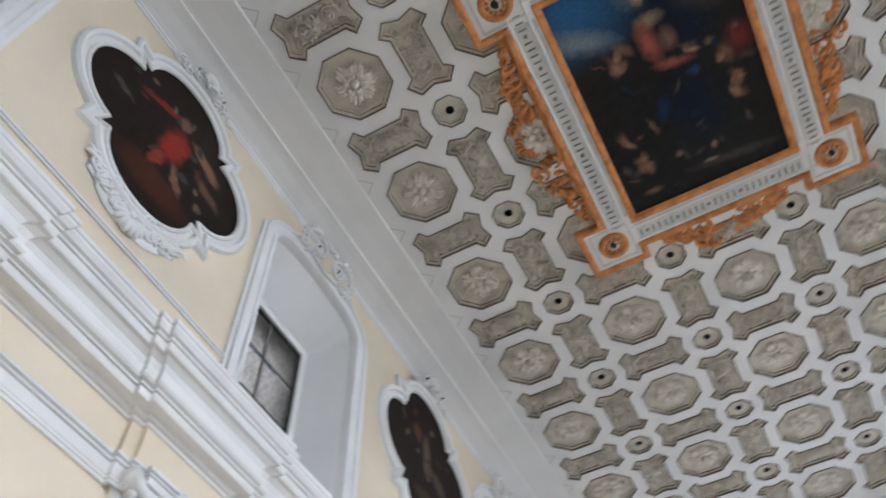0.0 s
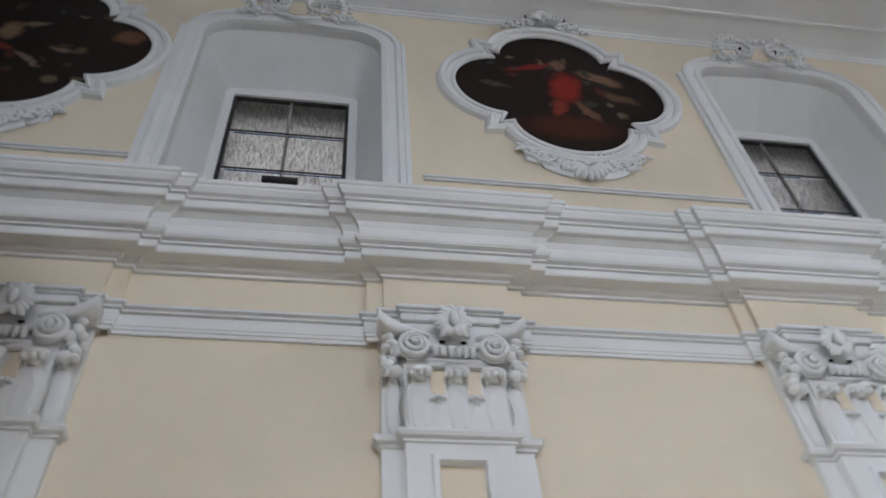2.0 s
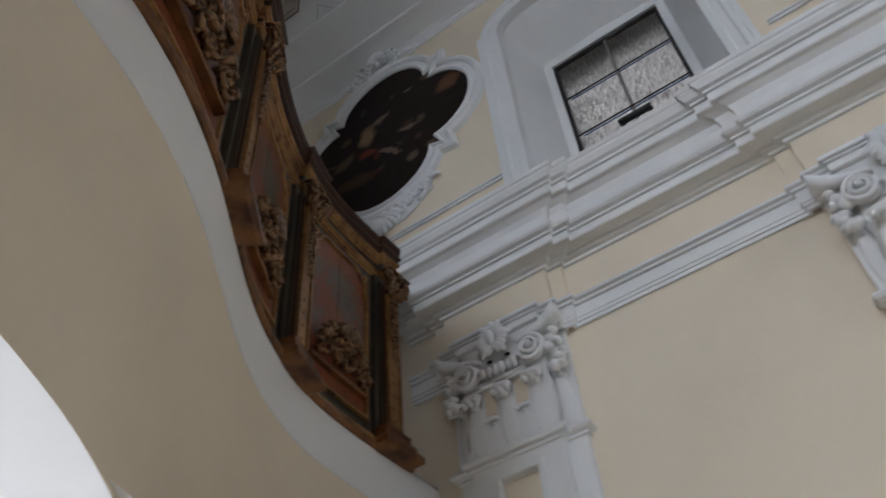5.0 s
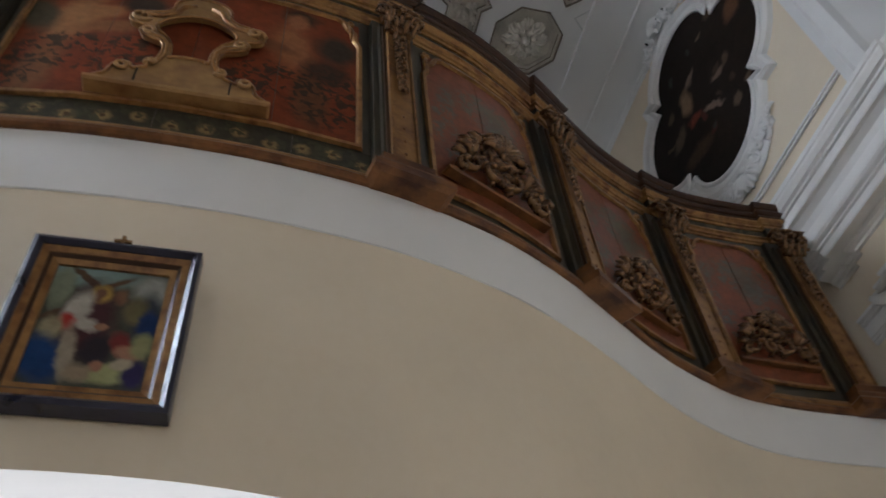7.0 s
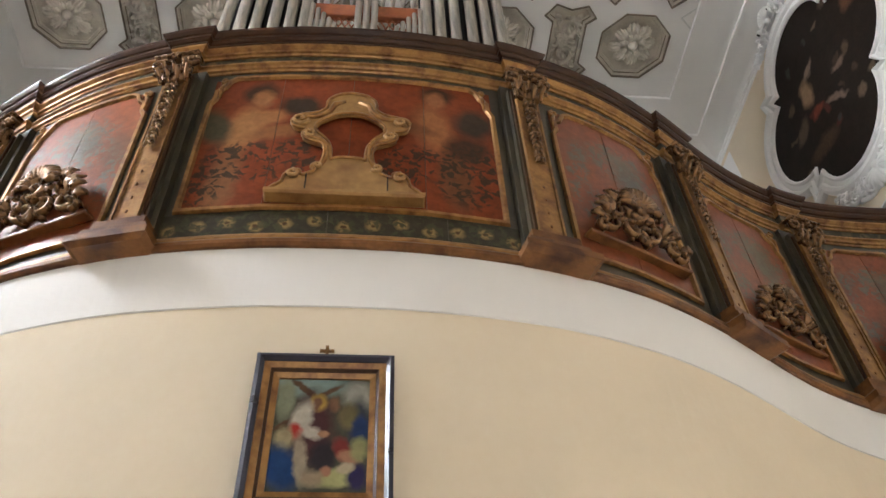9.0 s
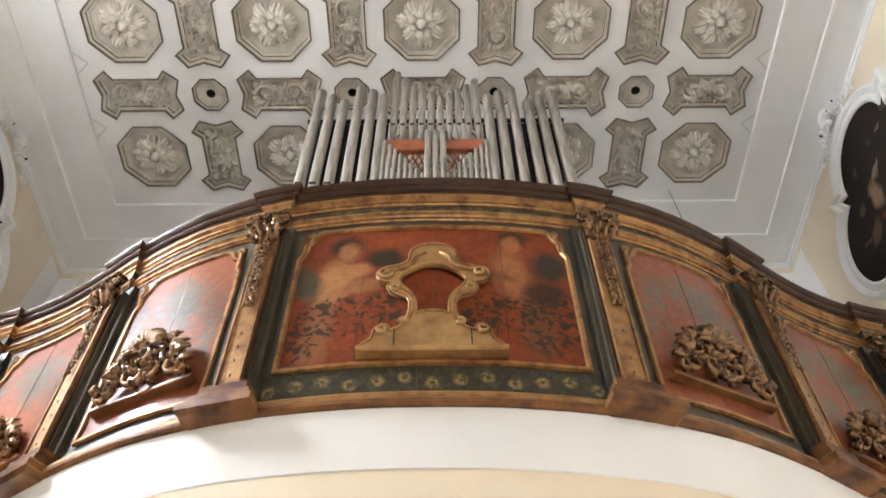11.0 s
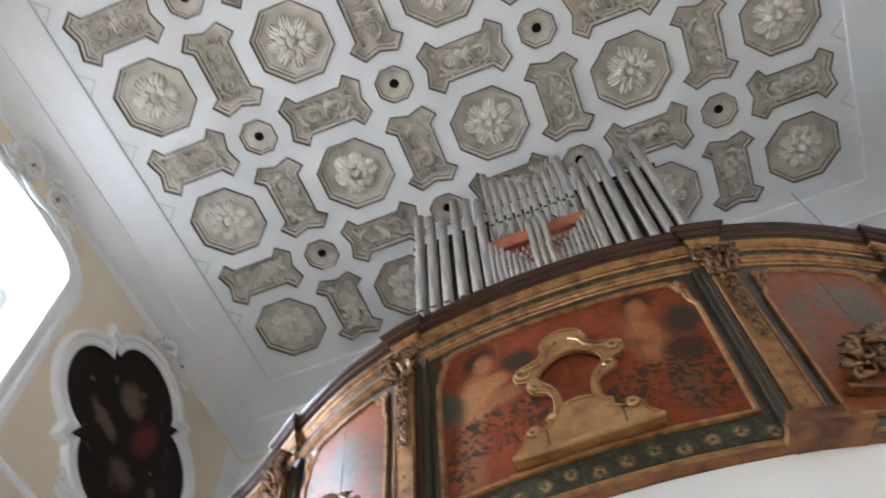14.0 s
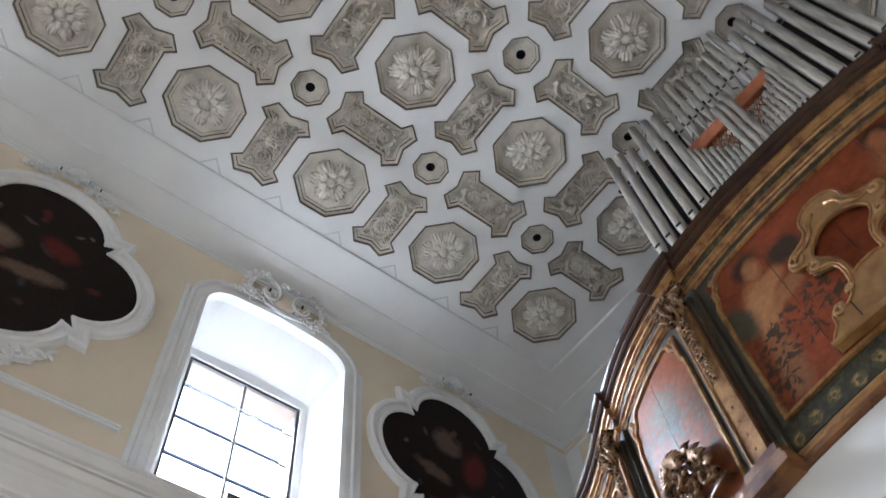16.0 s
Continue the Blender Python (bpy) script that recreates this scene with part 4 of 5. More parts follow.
    for k in range(6):                                    # acanthus flower over the architrave
        a = radians(90 + (k - 2.5) * 58)
        for o in (-0.30, 0.0, 0.30):
            L = 0.125 if o == 0 else 0.10
            fl.tube([(0, -0.16, 4.37), (0.06 * math.cos(a + o), -0.19, 4.37 + 0.06 * math.sin(a + o)), (L * math.cos(a + o), -0.185, 4.37 + L * math.sin(a + o))], [0.014, 0.030, 0.010], n=7, flat=0.6)
    fl.blob((0, -0.21, 4.37), 0.026, 0.03, 0.05).blob((0, -0.17, 4.47), 0.022, 0.025, 0.035)
    part("flower", fl.mesh("flower", STUCCO, True), cap)
    # near-black beads on the stucco stand in for shaded drill holes
    for x in (-0.055, 0.055):
        part("drill_hole", Shape().blob((x, -0.135, 4.272), 0.017, 0.010, 0.010).mesh("drill_hole", HOLE), cap)
    ab = Shape()
    for w_, d_, z0_, z1_ in ((0.375, 0.10, 4.335, 4.40), (0.385, 0.112, 4.402, 4.415), (0.265, 0.14, 4.415, 4.462), (0.275, 0.152, 4.464, 4.478), (0.288, 0.168, 4.48, 4.507)):
        ab.box(-w_, w_, -d_, 0.0, z0_, z1_, bevel=0.004)
    part("abacus", ab.mesh("abacus", STUCCO), cap)
    return p


for s in (1, -1):
    entablature(s)
first = build_pilaster()
spots = [(s, y) for s in (1, -1) for y in PIL[:6]]
for n, (s, y) in enumerate(spots):
    m = Matrix.Translation((s * W, y, 0)) @ Matrix.Rotation(radians(-90 * s), 4, "Z")
    if n == 0:
        first.matrix_basis = m
    else:
        copy_thing(first, m)


# ---- wall paintings in stucco frames ----
def quatrefoil(k=1.0):
    q = arc(0, 0.50, 0.45, 0.40, 4, 176, 16)            # upper lobe
    left = arc(-0.47, 0, 0.40, 0.44, 94, 266, 16)
    half = q + [(-0.555, 0.575)] + left + [(-0.555, -0.575)]
    return [(x * k, z * k) for x, z in half + [(-x, -z) for x, z in half]]


QUAD = quatrefoil()
PICS = [
    [(-0.18, 0.14, 0.11, 0.17, 10, 0.36, 0.25, 0.14), (-0.17, -0.10, 0.13, 0.07, 15, 0.26, 0.06, 0.03), (-0.02, 0.28, 0.13, 0.045, -20, 0.28, 0.22, 0.16), (0.06, -0.26, 0.18, 0.04, 40, 0.26, 0.20, 0.15), (-0.42, -0.05, 0.16, 0.09, -25, 0.15, 0.11, 0.075),
     (0.24, -0.08, 0.11, 0.05, 20, 0.24, 0.18, 0.13), (0.68, 0.20, 0.15, 0.12, -20, 0.20, 0.10, 0.05), (0.48, 0.52, 0.10, 0.08, 0, 0.14, 0.10, 0.07), (-0.30, -0.40, 0.28, 0.10, 10, 0.10, 0.06, 0.03)],
    [(0.05, 0.05, 0.17, 0.30, 10, 0.34, 0.03, 0.018), (-0.2, 0.35, 0.30, 0.06, -20, 0.28, 0.03, 0.02), (0.38, 0.25, 0.24, 0.10, 25, 0.30, 0.18, 0.10), (0.05, 0.42, 0.08, 0.11, 0, 0.24, 0.15, 0.10), (-0.55, 0.02, 0.16, 0.06, 10, 0.10, 0.085, 0.07), (-0.05, -0.28, 0.07, 0.16, 20, 0.30, 0.05, 0.03), (0.18, -0.3, 0.06, 0.22, -30, 0.22, 0.12, 0.07), (0.5, -0.05, 0.2, 0.08, 20, 0.17, 0.10, 0.06), (0, -0.55, 0.45, 0.2, 0, 0.085, 0.026, 0.013)],
    [(0, 0.1, 0.10, 0.35, 0, 0.20, 0.15, 0.10), (-0.2, 0.3, 0.12, 0.14, 0, 0.16, 0.07, 0.04), (0.25, -0.1, 0.2, 0.12, 20, 0.13, 0.10, 0.07), (0, -0.45, 0.35, 0.12, 0, 0.09, 0.055, 0.03)],
    [(-0.1, 0.3, 0.22, 0.2, 0, 0.20, 0.15, 0.11), (0.2, 0.1, 0.16, 0.3, 20, 0.16, 0.03, 0.02), (-0.3, -0.15, 0.25, 0.1, 15, 0.18, 0.13, 0.09), (0.1, -0.4, 0.2, 0.15, 0, 0.14, 0.10, 0.07)],
    [(-0.25, 0.05, 0.22, 0.16, 0, 0.26, 0.20, 0.13), (0.2, 0.2, 0.2, 0.14, 20, 0.15, 0.03, 0.02), (0.1, -0.2, 0.3, 0.1, -10, 0.20, 0.14, 0.09), (-0.3, -0.35, 0.25, 0.1, 20, 0.14, 0.09, 0.06)],
    [(0.1, 0.2, 0.2, 0.2, 0, 0.2, 0.15, 0.1), (-0.2, -0.2, 0.25, 0.12, 0, 0.15, 0.10, 0.07)],
]


def strokes(k):
    """Small dim touches of flesh, cloth and ground."""
    g, out = random.Random(90 + k), []
    for _ in range(16):
        r = g.choice([(0.085, 0.055, 0.035), (0.05, 0.03, 0.018), (0.07, 0.018, 0.012), (0.035, 0.035, 0.03), (0.12, 0.085, 0.055)])
        out.append((g.uniform(-0.6, 0.6), g.uniform(-0.55, 0.55), g.uniform(0.03, 0.09), g.uniform(0.02, 0.06), g.uniform(0, 180), *r))
    return out


def wall_picture(s, yc, k):
    """Built facing -y with x along the wall, then turned to its wall."""
    m = Matrix.Translation((s * W, yc + (0.0 if s > 0 else 0.08), 7.2 if s > 0 else 7.1)) @ Matrix.Rotation(radians(-90 * s), 4, "Z")
    p = tagged(thing("wall_painting", m), "dark old oil painting in a lobed white stucco frame" if k != 1 else "dark oil painting with a red robe in a lobed frame", "painting", "nave wall paintings")
    ma = painting("wall_canvas_oil", (0.012, 0.007, 0.005), [(u, v, a, c, t, 0.6 * r, 0.55 * g, 0.55 * h) for u, v, a, c, t, r, g, h in PICS[k]] + strokes(k), rough=0.6, warp=0.12, streak=8, gloss=0.12, soft=0.5)
    part("canvas", Shape().add([(x, -0.012, z) for x, z in QUAD], [tuple(range(len(QUAD)))]).mesh("canvas", ma), p, "dark brown canvas")
    fr = Shape()
    nn = normals_2d(QUAD, True, 0.74)
    prof = [(-0.004, 0.0), (-0.004, 0.03), (0.015, 0.045), (0.03, 0.035), (0.035, 0.02), (0.075, 0.022), (0.085, 0.05), (0.115, 0.06), (0.14, 0.04), (0.15, 0.0)]
    rings = [[(a[0] + q.x * o, -d, a[1] + q.y * o) for o, d in prof] for a, q in zip(QUAD, nn)]
    rings.append(rings[0])
    fr.loft(rings, closed=False)
    part("frame", fr.mesh("frame", STUCCO), p, "white lobed stucco frame")
    low = scroll_cluster(Shape(), 0.95, 0.42, 0.026, 40 + k, pieces=10, fat=1.0)
    low.blob((0, 0.0, 0.22), 0.34, 0.018, 0.15, n=16).blob((0, 0.0, 0.16), 0.46, 0.015, 0.10, n=16)
    tagged(part("ornament", low.mesh("ornament", STUCCO, True), p, "white stucco scrolls", Matrix.Translation((0, -0.01, -0.85)) @ Matrix.Rotation(math.pi, 4, "Y")), kind="stuff")
    up = scroll_cluster(Shape(), 0.85, 0.30, 0.045, 50 + k, pieces=6)
    tagged(part("ornament", up.mesh("ornament", STUCCO, True), p, "white stucco shell", Matrix.Translation((0, -0.02, 0.95)) @ Matrix.Rotation(radians(16), 4, "X")), kind="stuff")
    # shade of the drill holes, set on as near-black beads
    for hx in (-0.16, -0.06, 0.09, 0.2):
        part("drill_hole", Shape().blob((hx, -0.115, 1.13 - abs(hx) * 0.2), 0.006, 0.02, 0.022).mesh("drill_hole", HOLE), p)
    return p


for k, yc in enumerate(PICTURES):
    wall_picture(1, yc, k)
    wall_picture(-1, yc, 3 + k)


def window_crest(s, yc, seed):
    m = Matrix.Translation((s * W, yc, 7.90)) @ Matrix.Rotation(radians(-90 * s), 4, "Z")
    c = tagged(thing("stucco_crest", m), "white stucco scroll crest above a window niche", "stucco ornament", "window crests")
    sh = scroll_cluster(Shape(), 1.0, 0.30, 0.035, seed, shell=False, pieces=7, fat=0.8)
    for sx in (-1, 1):                                    # two large C-scrolls round an open field
        s_ = spiral(sx * 0.19, 0.19, 0.15, 0.85, 90, sx, 20, -0.02, 0.02)
        sh.tube(s_, [0.020 - 0.008 * q / 20 for q in range(21)], 0, 7, flat=1.1)
        for q in range(9):                                # ruffled shell edge along the scroll
            a = radians(90 - sx * (10 + 17 * q))
            sh.blob((sx * 0.20 + 0.185 * math.cos(a), -0.025, 0.19 + 0.185 * math.sin(a)), 0.030, 0.026, 0.030, n=8)
            sh.blob((sx * 0.20 + 0.24 * math.cos(a), -0.018, 0.19 + 0.23 * math.sin(a)), 0.022, 0.018, 0.022, n=7)
        s_ = spiral(sx * 0.055, 0.34, 0.05, 1.0, 0 if sx < 0 else 180, -sx, 14, -0.02, 0.02)
        sh.tube(s_, [0.014 - 0.006 * q / 14 for q in range(15)], 0, 6, flat=1.2)
    sh.tube([(-0.2, -0.03, 0.03), (0, -0.045, -0.02), (0.2, -0.03, 0.03)], [0.012, 0.022, 0.012])
    part("field", Shape().blob((0, -0.005, 0.17), 0.13, 0.012, 0.10, n=14).mesh("field", CREAM, True), c, "cream field inside the scrolls", Matrix.Translation((0, -0.03, 0.03)) @ Matrix.Rotation(radians(10), 4, "X"))
    tagged(part("ornament", sh.mesh("ornament", STUCCO, True), c, "", Matrix.Translation((0, -0.03, 0.03)) @ Matrix.Rotation(radians(10), 4, "X")), kind="stuff")
    # two near-black beads for the shaded holes in the crest
    for hx in (-0.18, 0.17):
        part("drill_hole", Shape().blob((hx, -0.085, 0.25), 0.010, 0.02, 0.03).mesh("drill_hole", HOLE), c)


for k, yc in enumerate(WINDOWS):
    window_crest(1, yc, 60 + k)
    window_crest(-1, yc, 70 + k)
# thin ledge under the paintings
for s in (1, -1):
    for yc in PICTURES:
        sh = Shape()
        for z, d in ((5.84, 0.018), (5.86, 0.03), (5.878, 0.014)):
            sh.box(s * (W - d), s * W, yc - 1.14, yc + 1.18, z, z + 0.019, bevel=0.004)
        tagged(part("trim", sh.mesh("trim", STUCCO)), "thin white stucco ledge below a wall painting", "moulding", kind="structure")

# ---- curved wall under the organ gallery ----
KU = [0.0, 0.25, 0.5, 0.75, 0.95, 1.18, 1.38, 1.55, 1.72, 1.9, 2.08, 2.28, 2.48, 2.68, 2.88, 3.1, 3.3, 3.7]
KY = [-1.745, -1.74, -1.715, -1.675, -1.62, -1.54, -1.44, -1.34, -1.225, -1.10, -0.99, -0.895, -0.82, -0.78, -0.765, -0.76, -0.765, -0.775]


def front(x):
    return float(np.interp(abs(x - CX), KU, KY))


def smooth_front():
    xs = np.linspace(-W, W, 241)
    ys = np.array([front(x) for x in xs])
    for _ in range(6):
        ys[1:-1] = (ys[:-2] + 2 * ys[1:-1] + ys[2:]) / 4
    return xs, ys


FX, FY = smooth_front()


def plan(x0, x1, n, out=0.0):
    """Points of the gallery's front line from x0 to x1, moved outwards."""
    xs = np.linspace(x0, x1, n)
    ys = np.interp(xs, FX, FY)
    if not out:
        return [(float(a), float(b)) for a, b in zip(xs, ys)]
    d = np.interp(xs + 0.01, FX, FY) - np.interp(xs - 0.01, FX, FY)
    nx, ny = d / 0.02, -np.ones_like(d)
    ln = np.hypot(nx, ny)
    return [(float(a + p / l * out), float(b + q / l * out)) for a, b, p, q, l in zip(xs, ys, nx, ny, ln)]


Z0 = 3.73
ARCH = lambda u: 1.55 + 1.03 * math.sqrt(max(0, 1 - (u / 2.75) ** 2))
gw = Shape()
cols = plan(-W, W, 121, -0.035)
inner = [(x, y + 0.3) for x, y in cols]
lows = [ARCH(abs(x - CX)) if abs(x - CX) < 2.75 else 0.0 for x, _ in cols]
for a in range(120):
    for line, flip in ((cols, 0), (inner, 1)):
        (xa, ya), (xb, yb) = line[a], line[a + 1]
        gw.add([(xa, ya, lows[a]), (xb, yb, lows[a + 1]), (xb, yb, 3.46), (xa, ya, 3.46)], [(0, 1, 2, 3)], 0)
    gw.add([(*cols[a], lows[a]), (*cols[a + 1], lows[a + 1]), (*inner[a + 1], lows[a + 1]), (*inner[a], lows[a])], [(0, 1, 2, 3)], 1)
tagged(part("wall_gallery", gw.mesh("wall_gallery", [CREAM, WHITE])), "cream curved plaster wall carrying the organ gallery", "wall", kind="structure")
bd = Shape()
sweep(bd, plan(-W, W, 121), [(-0.30, 3.46), (-0.037, 3.46), (-0.031, 3.464), (-0.029, 3.56), (-0.026, 3.73), (-0.30, 3.73)])
tagged(part("trim", bd.mesh("trim", WHITE)), "white plaster band along the gallery edge", "moulding", kind="structure")
fl = Shape()
pts = plan(-W, W, 61, -0.03)
fl.add([(x, y, z) for z in (3.60, 3.75) for x, y in pts + [(W, Y_BACK), (-W, Y_BACK)]], [tuple(range(63))[::-1], tuple(range(63, 126))])
tagged(part("gallery_floor", fl.mesh("gallery_floor", WHITE)), "white plastered floor slab of the gallery", "floor", kind="structure")
# white vault of the entrance below
vt = Shape()
vl = [(CX + 2.74 * math.cos(radians(a)), 1.58 + 1.02 * math.sin(radians(a))) for a in range(0, 181, 6)]
vt.loft([[(x, -1.42, z) for x, z in vl], [(x, Y_BACK, z) for x, z in vl]], closed=False)
for sx in (-1, 1):
    vt.box(CX + sx * 2.74, CX + sx * 2.8, -1.3, Y_BACK, 0, 1.6)
tagged(part("entrance_vault", vt.mesh("entrance_vault", WHITE, True)), "white plaster vault over the entrance", "ceiling", kind="structure")

# ---- painted wooden gallery front ----
gf = tagged(thing("gallery_parapet", pose(0, 0, 0)), "curved baroque gallery front of painted and gilded wood", "balustrade")
POSTS = [CX + s * u for s in (-1, 1) for u in (0.79, 1.665, 2.475, 3.26)]
BREAK = 0.03
X0, X1 = CX - 3.42, CX + 3.42


def broken(out, brk=BREAK, hw=0.105):
    """The front line with a step forward at each post."""
    cut = sorted(POSTS)
    pts, lo = [], X0
    for c in cut:
        a, b = max(X0, c - hw), min(X1, c + hw)
        seg = plan(lo, a, 14, out)
        pts += seg + plan(a + 0.001, b - 0.001, 5, out + brk)
        lo = b
    return pts + plan(lo, X1, 4, out)


def moulding(name, profile, ma, label="", brk=BREAK):
    sh = Shape()
    sweep(sh, broken(0.0, brk), profile)
    return part(name, sh.mesh(name, ma), gf, label)


moulding("base_moulding", [(-0.12, 3.732), (-0.014, 3.732), (-0.004, 3.742), (-0.002, 3.756), (-0.008, 3.768), (-0.02, 3.772), (-0.12, 3.772)], BROWN, "worn red-brown base moulding")
moulding("base_fillet", [(-0.12, 3.773), (-0.016, 3.773), (-0.016, 3.785), (-0.022, 3.790), (-0.026, 3.806), (-0.038, 3.812), (-0.05, 3.836), (-0.12, 3.84)], GILT, "worn gilt base fillet")
moulding("lower_fillet", [(-0.12, 4.985), (-0.07, 4.985), (-0.065, 4.995), (-0.055, 4.998), (-0.05, 5.008), (-0.058, 5.011), (-0.052, 5.016), (-0.042, 5.022), (-0.042, 5.032), (-0.055, 5.037), (-0.12, 5.037)], GILT, "worn gilt fillet")
FRIEZE = painting("floral_frieze_paint", (0.038, 0.032, 0.020), [(-2.9 + 0.26 * k, 5.068, 0.045, 0.026, 10 * k, 0.13, 0.075, 0.03) for k in range(23)], rough=0.45, warp=0.05, streak=22, coat=0.1, soft=0.6,
                  leaves=[(0, 5.07, 6.0, 0.05, 0)], leaf_colour=(0.085, 0.07, 0.035), leaf_size=26)
moulding("frieze", [(-0.12, 5.038), (-0.066, 5.038), (-0.062, 5.10), (-0.12, 5.10)], FRIEZE, "dark frieze with painted flowers", 0.035)
moulding("upper_fillet", [(-0.12, 5.101), (-0.055, 5.101), (-0.05, 5.112), (-0.04, 5.114), (-0.037, 5.124), (-0.044, 5.127), (-0.034, 5.133), (-0.022, 5.142), (-0.02, 5.152), (-0.12, 5.152)], GILT, "worn gilt moulding")
moulding("top_rail", [(-0.14, 5.153), (-0.028, 5.153), (-0.02, 5.162), (-0.02, 5.172), (-0.01, 5.176), (0.0, 5.188), (0.0, 5.203), (0.008, 5.207), (0.02, 5.222), (0.024, 5.236), (0.018, 5.245), (-0.14, 5.245)], WOOD, "dark walnut cornice rail")

RED = (0.16, 0.034, 0.011)
HERALD_LEFT = [(-0.41, 0.60, 0.10, 0.10, 10, 0.035, 0.015, 0.008), (-0.39, 0.555, 0.062, 0.085, 0, 0.29, 0.135, 0.055), (-0.45, 0.33, 0.11, 0.22, 10, 0.31, 0.145, 0.055), (-0.36, 0.40, 0.12, 0.07, -30, 0.29, 0.13, 0.05),
               (-0.31, 0.30, 0.18, 0.06, -14, 0.22, 0.095, 0.036), (-0.49, -0.02, 0.085, 0.26, 4, 0.19, 0.08, 0.032), (-0.58, 0.36, 0.09, 0.17, -20, 0.06, 0.052, 0.03), (-0.22, 0.49, 0.12, 0.09, 10, 0.035, 0.022, 0.014)]
HERALD_RIGHT = [(0.54, 0.45, 0.12, 0.14, 20, 0.035, 0.025, 0.017), (0.38, 0.64, 0.10, 0.09, -10, 0.035, 0.015, 0.008), (0.37, 0.595, 0.062, 0.085, 0, 0.25, 0.10, 0.04), (0.35, 0.38, 0.11, 0.22, -6, 0.26, 0.105, 0.04),
                (0.27, 0.36, 0.14, 0.05, 16, 0.16, 0.06, 0.024), (0.44, 0.03, 0.09, 0.26, -4, 0.12, 0.045, 0.018), (0.50, 0.25, 0.13, 0.12, 0, 0.05, 0.022, 0.012)]
CENTRE = painting("red_panel_paint", RED, HERALD_LEFT + HERALD_RIGHT, rough=0.45, warp=0.06, streak=12, gloss=0.15, soft=0.5, leaf_size=30, leaf_fill=0.49, leaf_colour=(0.026, 0.019, 0.012),
                  leaves=[(-0.40, 0.10, 0.24, 0.16, 10), (-0.56, -0.04, 0.12, 0.16, 0), (-0.22, 0.10, 0.16, 0.17, 0), (0.50, 0.08, 0.20, 0.26, 0), (0.30, 0.12, 0.22, 0.13, 0), (0.20, 0.04, 0.12, 0.14, 0)])
SIDE = painting("faded_red_panel_paint", (0.17, 0.048, 0.018), [
    (0.03, 0.50, 0.16, 0.10, 10, 0.12, 0.085, 0.05), (0.06, 0.38, 0.13, 0.15, -15, 0.075, 0.062, 0.042), (-0.20, 0.45, 0.09, 0.16, 10, 0.13, 0.05, 0.024), (0.24, 0.30, 0.09, 0.2, 0, 0.10, 0.045, 0.024)],
                rough=0.36, warp=0.07, streak=26, coat=0.3, gloss=0.12, soft=0.8, leaf_size=30, leaf_fill=0.49, leaf_colour=(0.085, 0.080, 0.055),
                leaves=[(0.03, 0.47, 0.22, 0.17, 10), (0.10, 0.33, 0.14, 0.16, 0), (-0.22, 0.30, 0.06, 0.30, 8), (-0.18, 0.08, 0.08, 0.16, 0), (0.25, 0.10, 0.06, 0.22, 0)])
BLOOMS = [(-0.64 + 0.107 * k, 0.062 + 0.014 * ((k * 7) % 3 - 1), 0.036, 0.036, 20 * k) for k in range(13)]
FLOWERS = painting("flower_strip_paint", (0.036, 0.031, 0.020), [(*q, 0.27, 0.19, 0.075) for q in BLOOMS] + [(u, v, 0.013, 0.013, 0, 0.07, 0.035, 0.014) for u, v, *_ in BLOOMS], rough=0.4, warp=0.028, streak=40, coat=0.15, soft=0.55,
                   leaves=[(0, 0.06, 3.0, 0.16, 0)], leaf_colour=(0.045, 0.046, 0.024), leaf_size=34, leaf_fill=0.52)


def bay_mesh(x0, x1, z0, z1, out, thick, ma, n=15, ox=0.0, oz=0.0):
    """A board that follows the front line; its own origin is at (ox, 0, oz)."""
    sh = Shape()
    a, b = plan(x0, x1, n, out), plan(x0, x1, n, out - thick)
    rings = [[(p[0] - ox, p[1], z0 - oz), (p[0] - ox, p[1], z1 - oz), (q[0] - ox, q[1], z1 - oz), (q[0] - ox, q[1], z0 - oz)] for p, q in zip(a, b)]
    return sh.loft(rings, caps=True).mesh("board", ma)


def outline_strip(loop, out, w, d, ma, name):
    """A raised bead along a closed line of (x, z) on the front surface."""
    sh = Shape()
    nn = normals_2d(loop, True)
    rings = []
    for (x, z), q in zip(loop, nn):
        ring = []
        for o, t in ((-w, 0), (-w * 0.6, d), (w * 0.6, d), (w, 0)):
            px = x + q.x * o
            (bx, by), = plan(px, px, 1, out + t)
            ring.append((bx, by, z + q.y * o))
        rings.append(ring)
    rings.append(rings[0])
    sh.loft(rings, closed=False)
    return sh.mesh(name, ma)


def panel_loop(x0, x1, z0, z1):
    """A panel with scooped upper corners."""
    r = 0.07
    top = [(x1, z1 - 0.20), (x1 - 0.02, z1 - 0.16), (x1 - 0.02, z1 - 0.10), (x1 - 0.05, z1 - 0.07), (x1 - r, z1 - 0.02), (x1 - r - 0.03, z1)]
    mid = [(x0 + x1) / 2 + (x1 - x0) * t for t in (0.25, 0.0, -0.25)]
    lft = [(x0 + x1 - x, z) for x, z in top[::-1]]
    bot = [(x0 + (x1 - x0) * t, z0) for t in (0.25, 0.5, 0.75)]
    return [(x1, z0)] + top + [(x, z1) for x in mid] + lft + [(x0, z0)] + bot


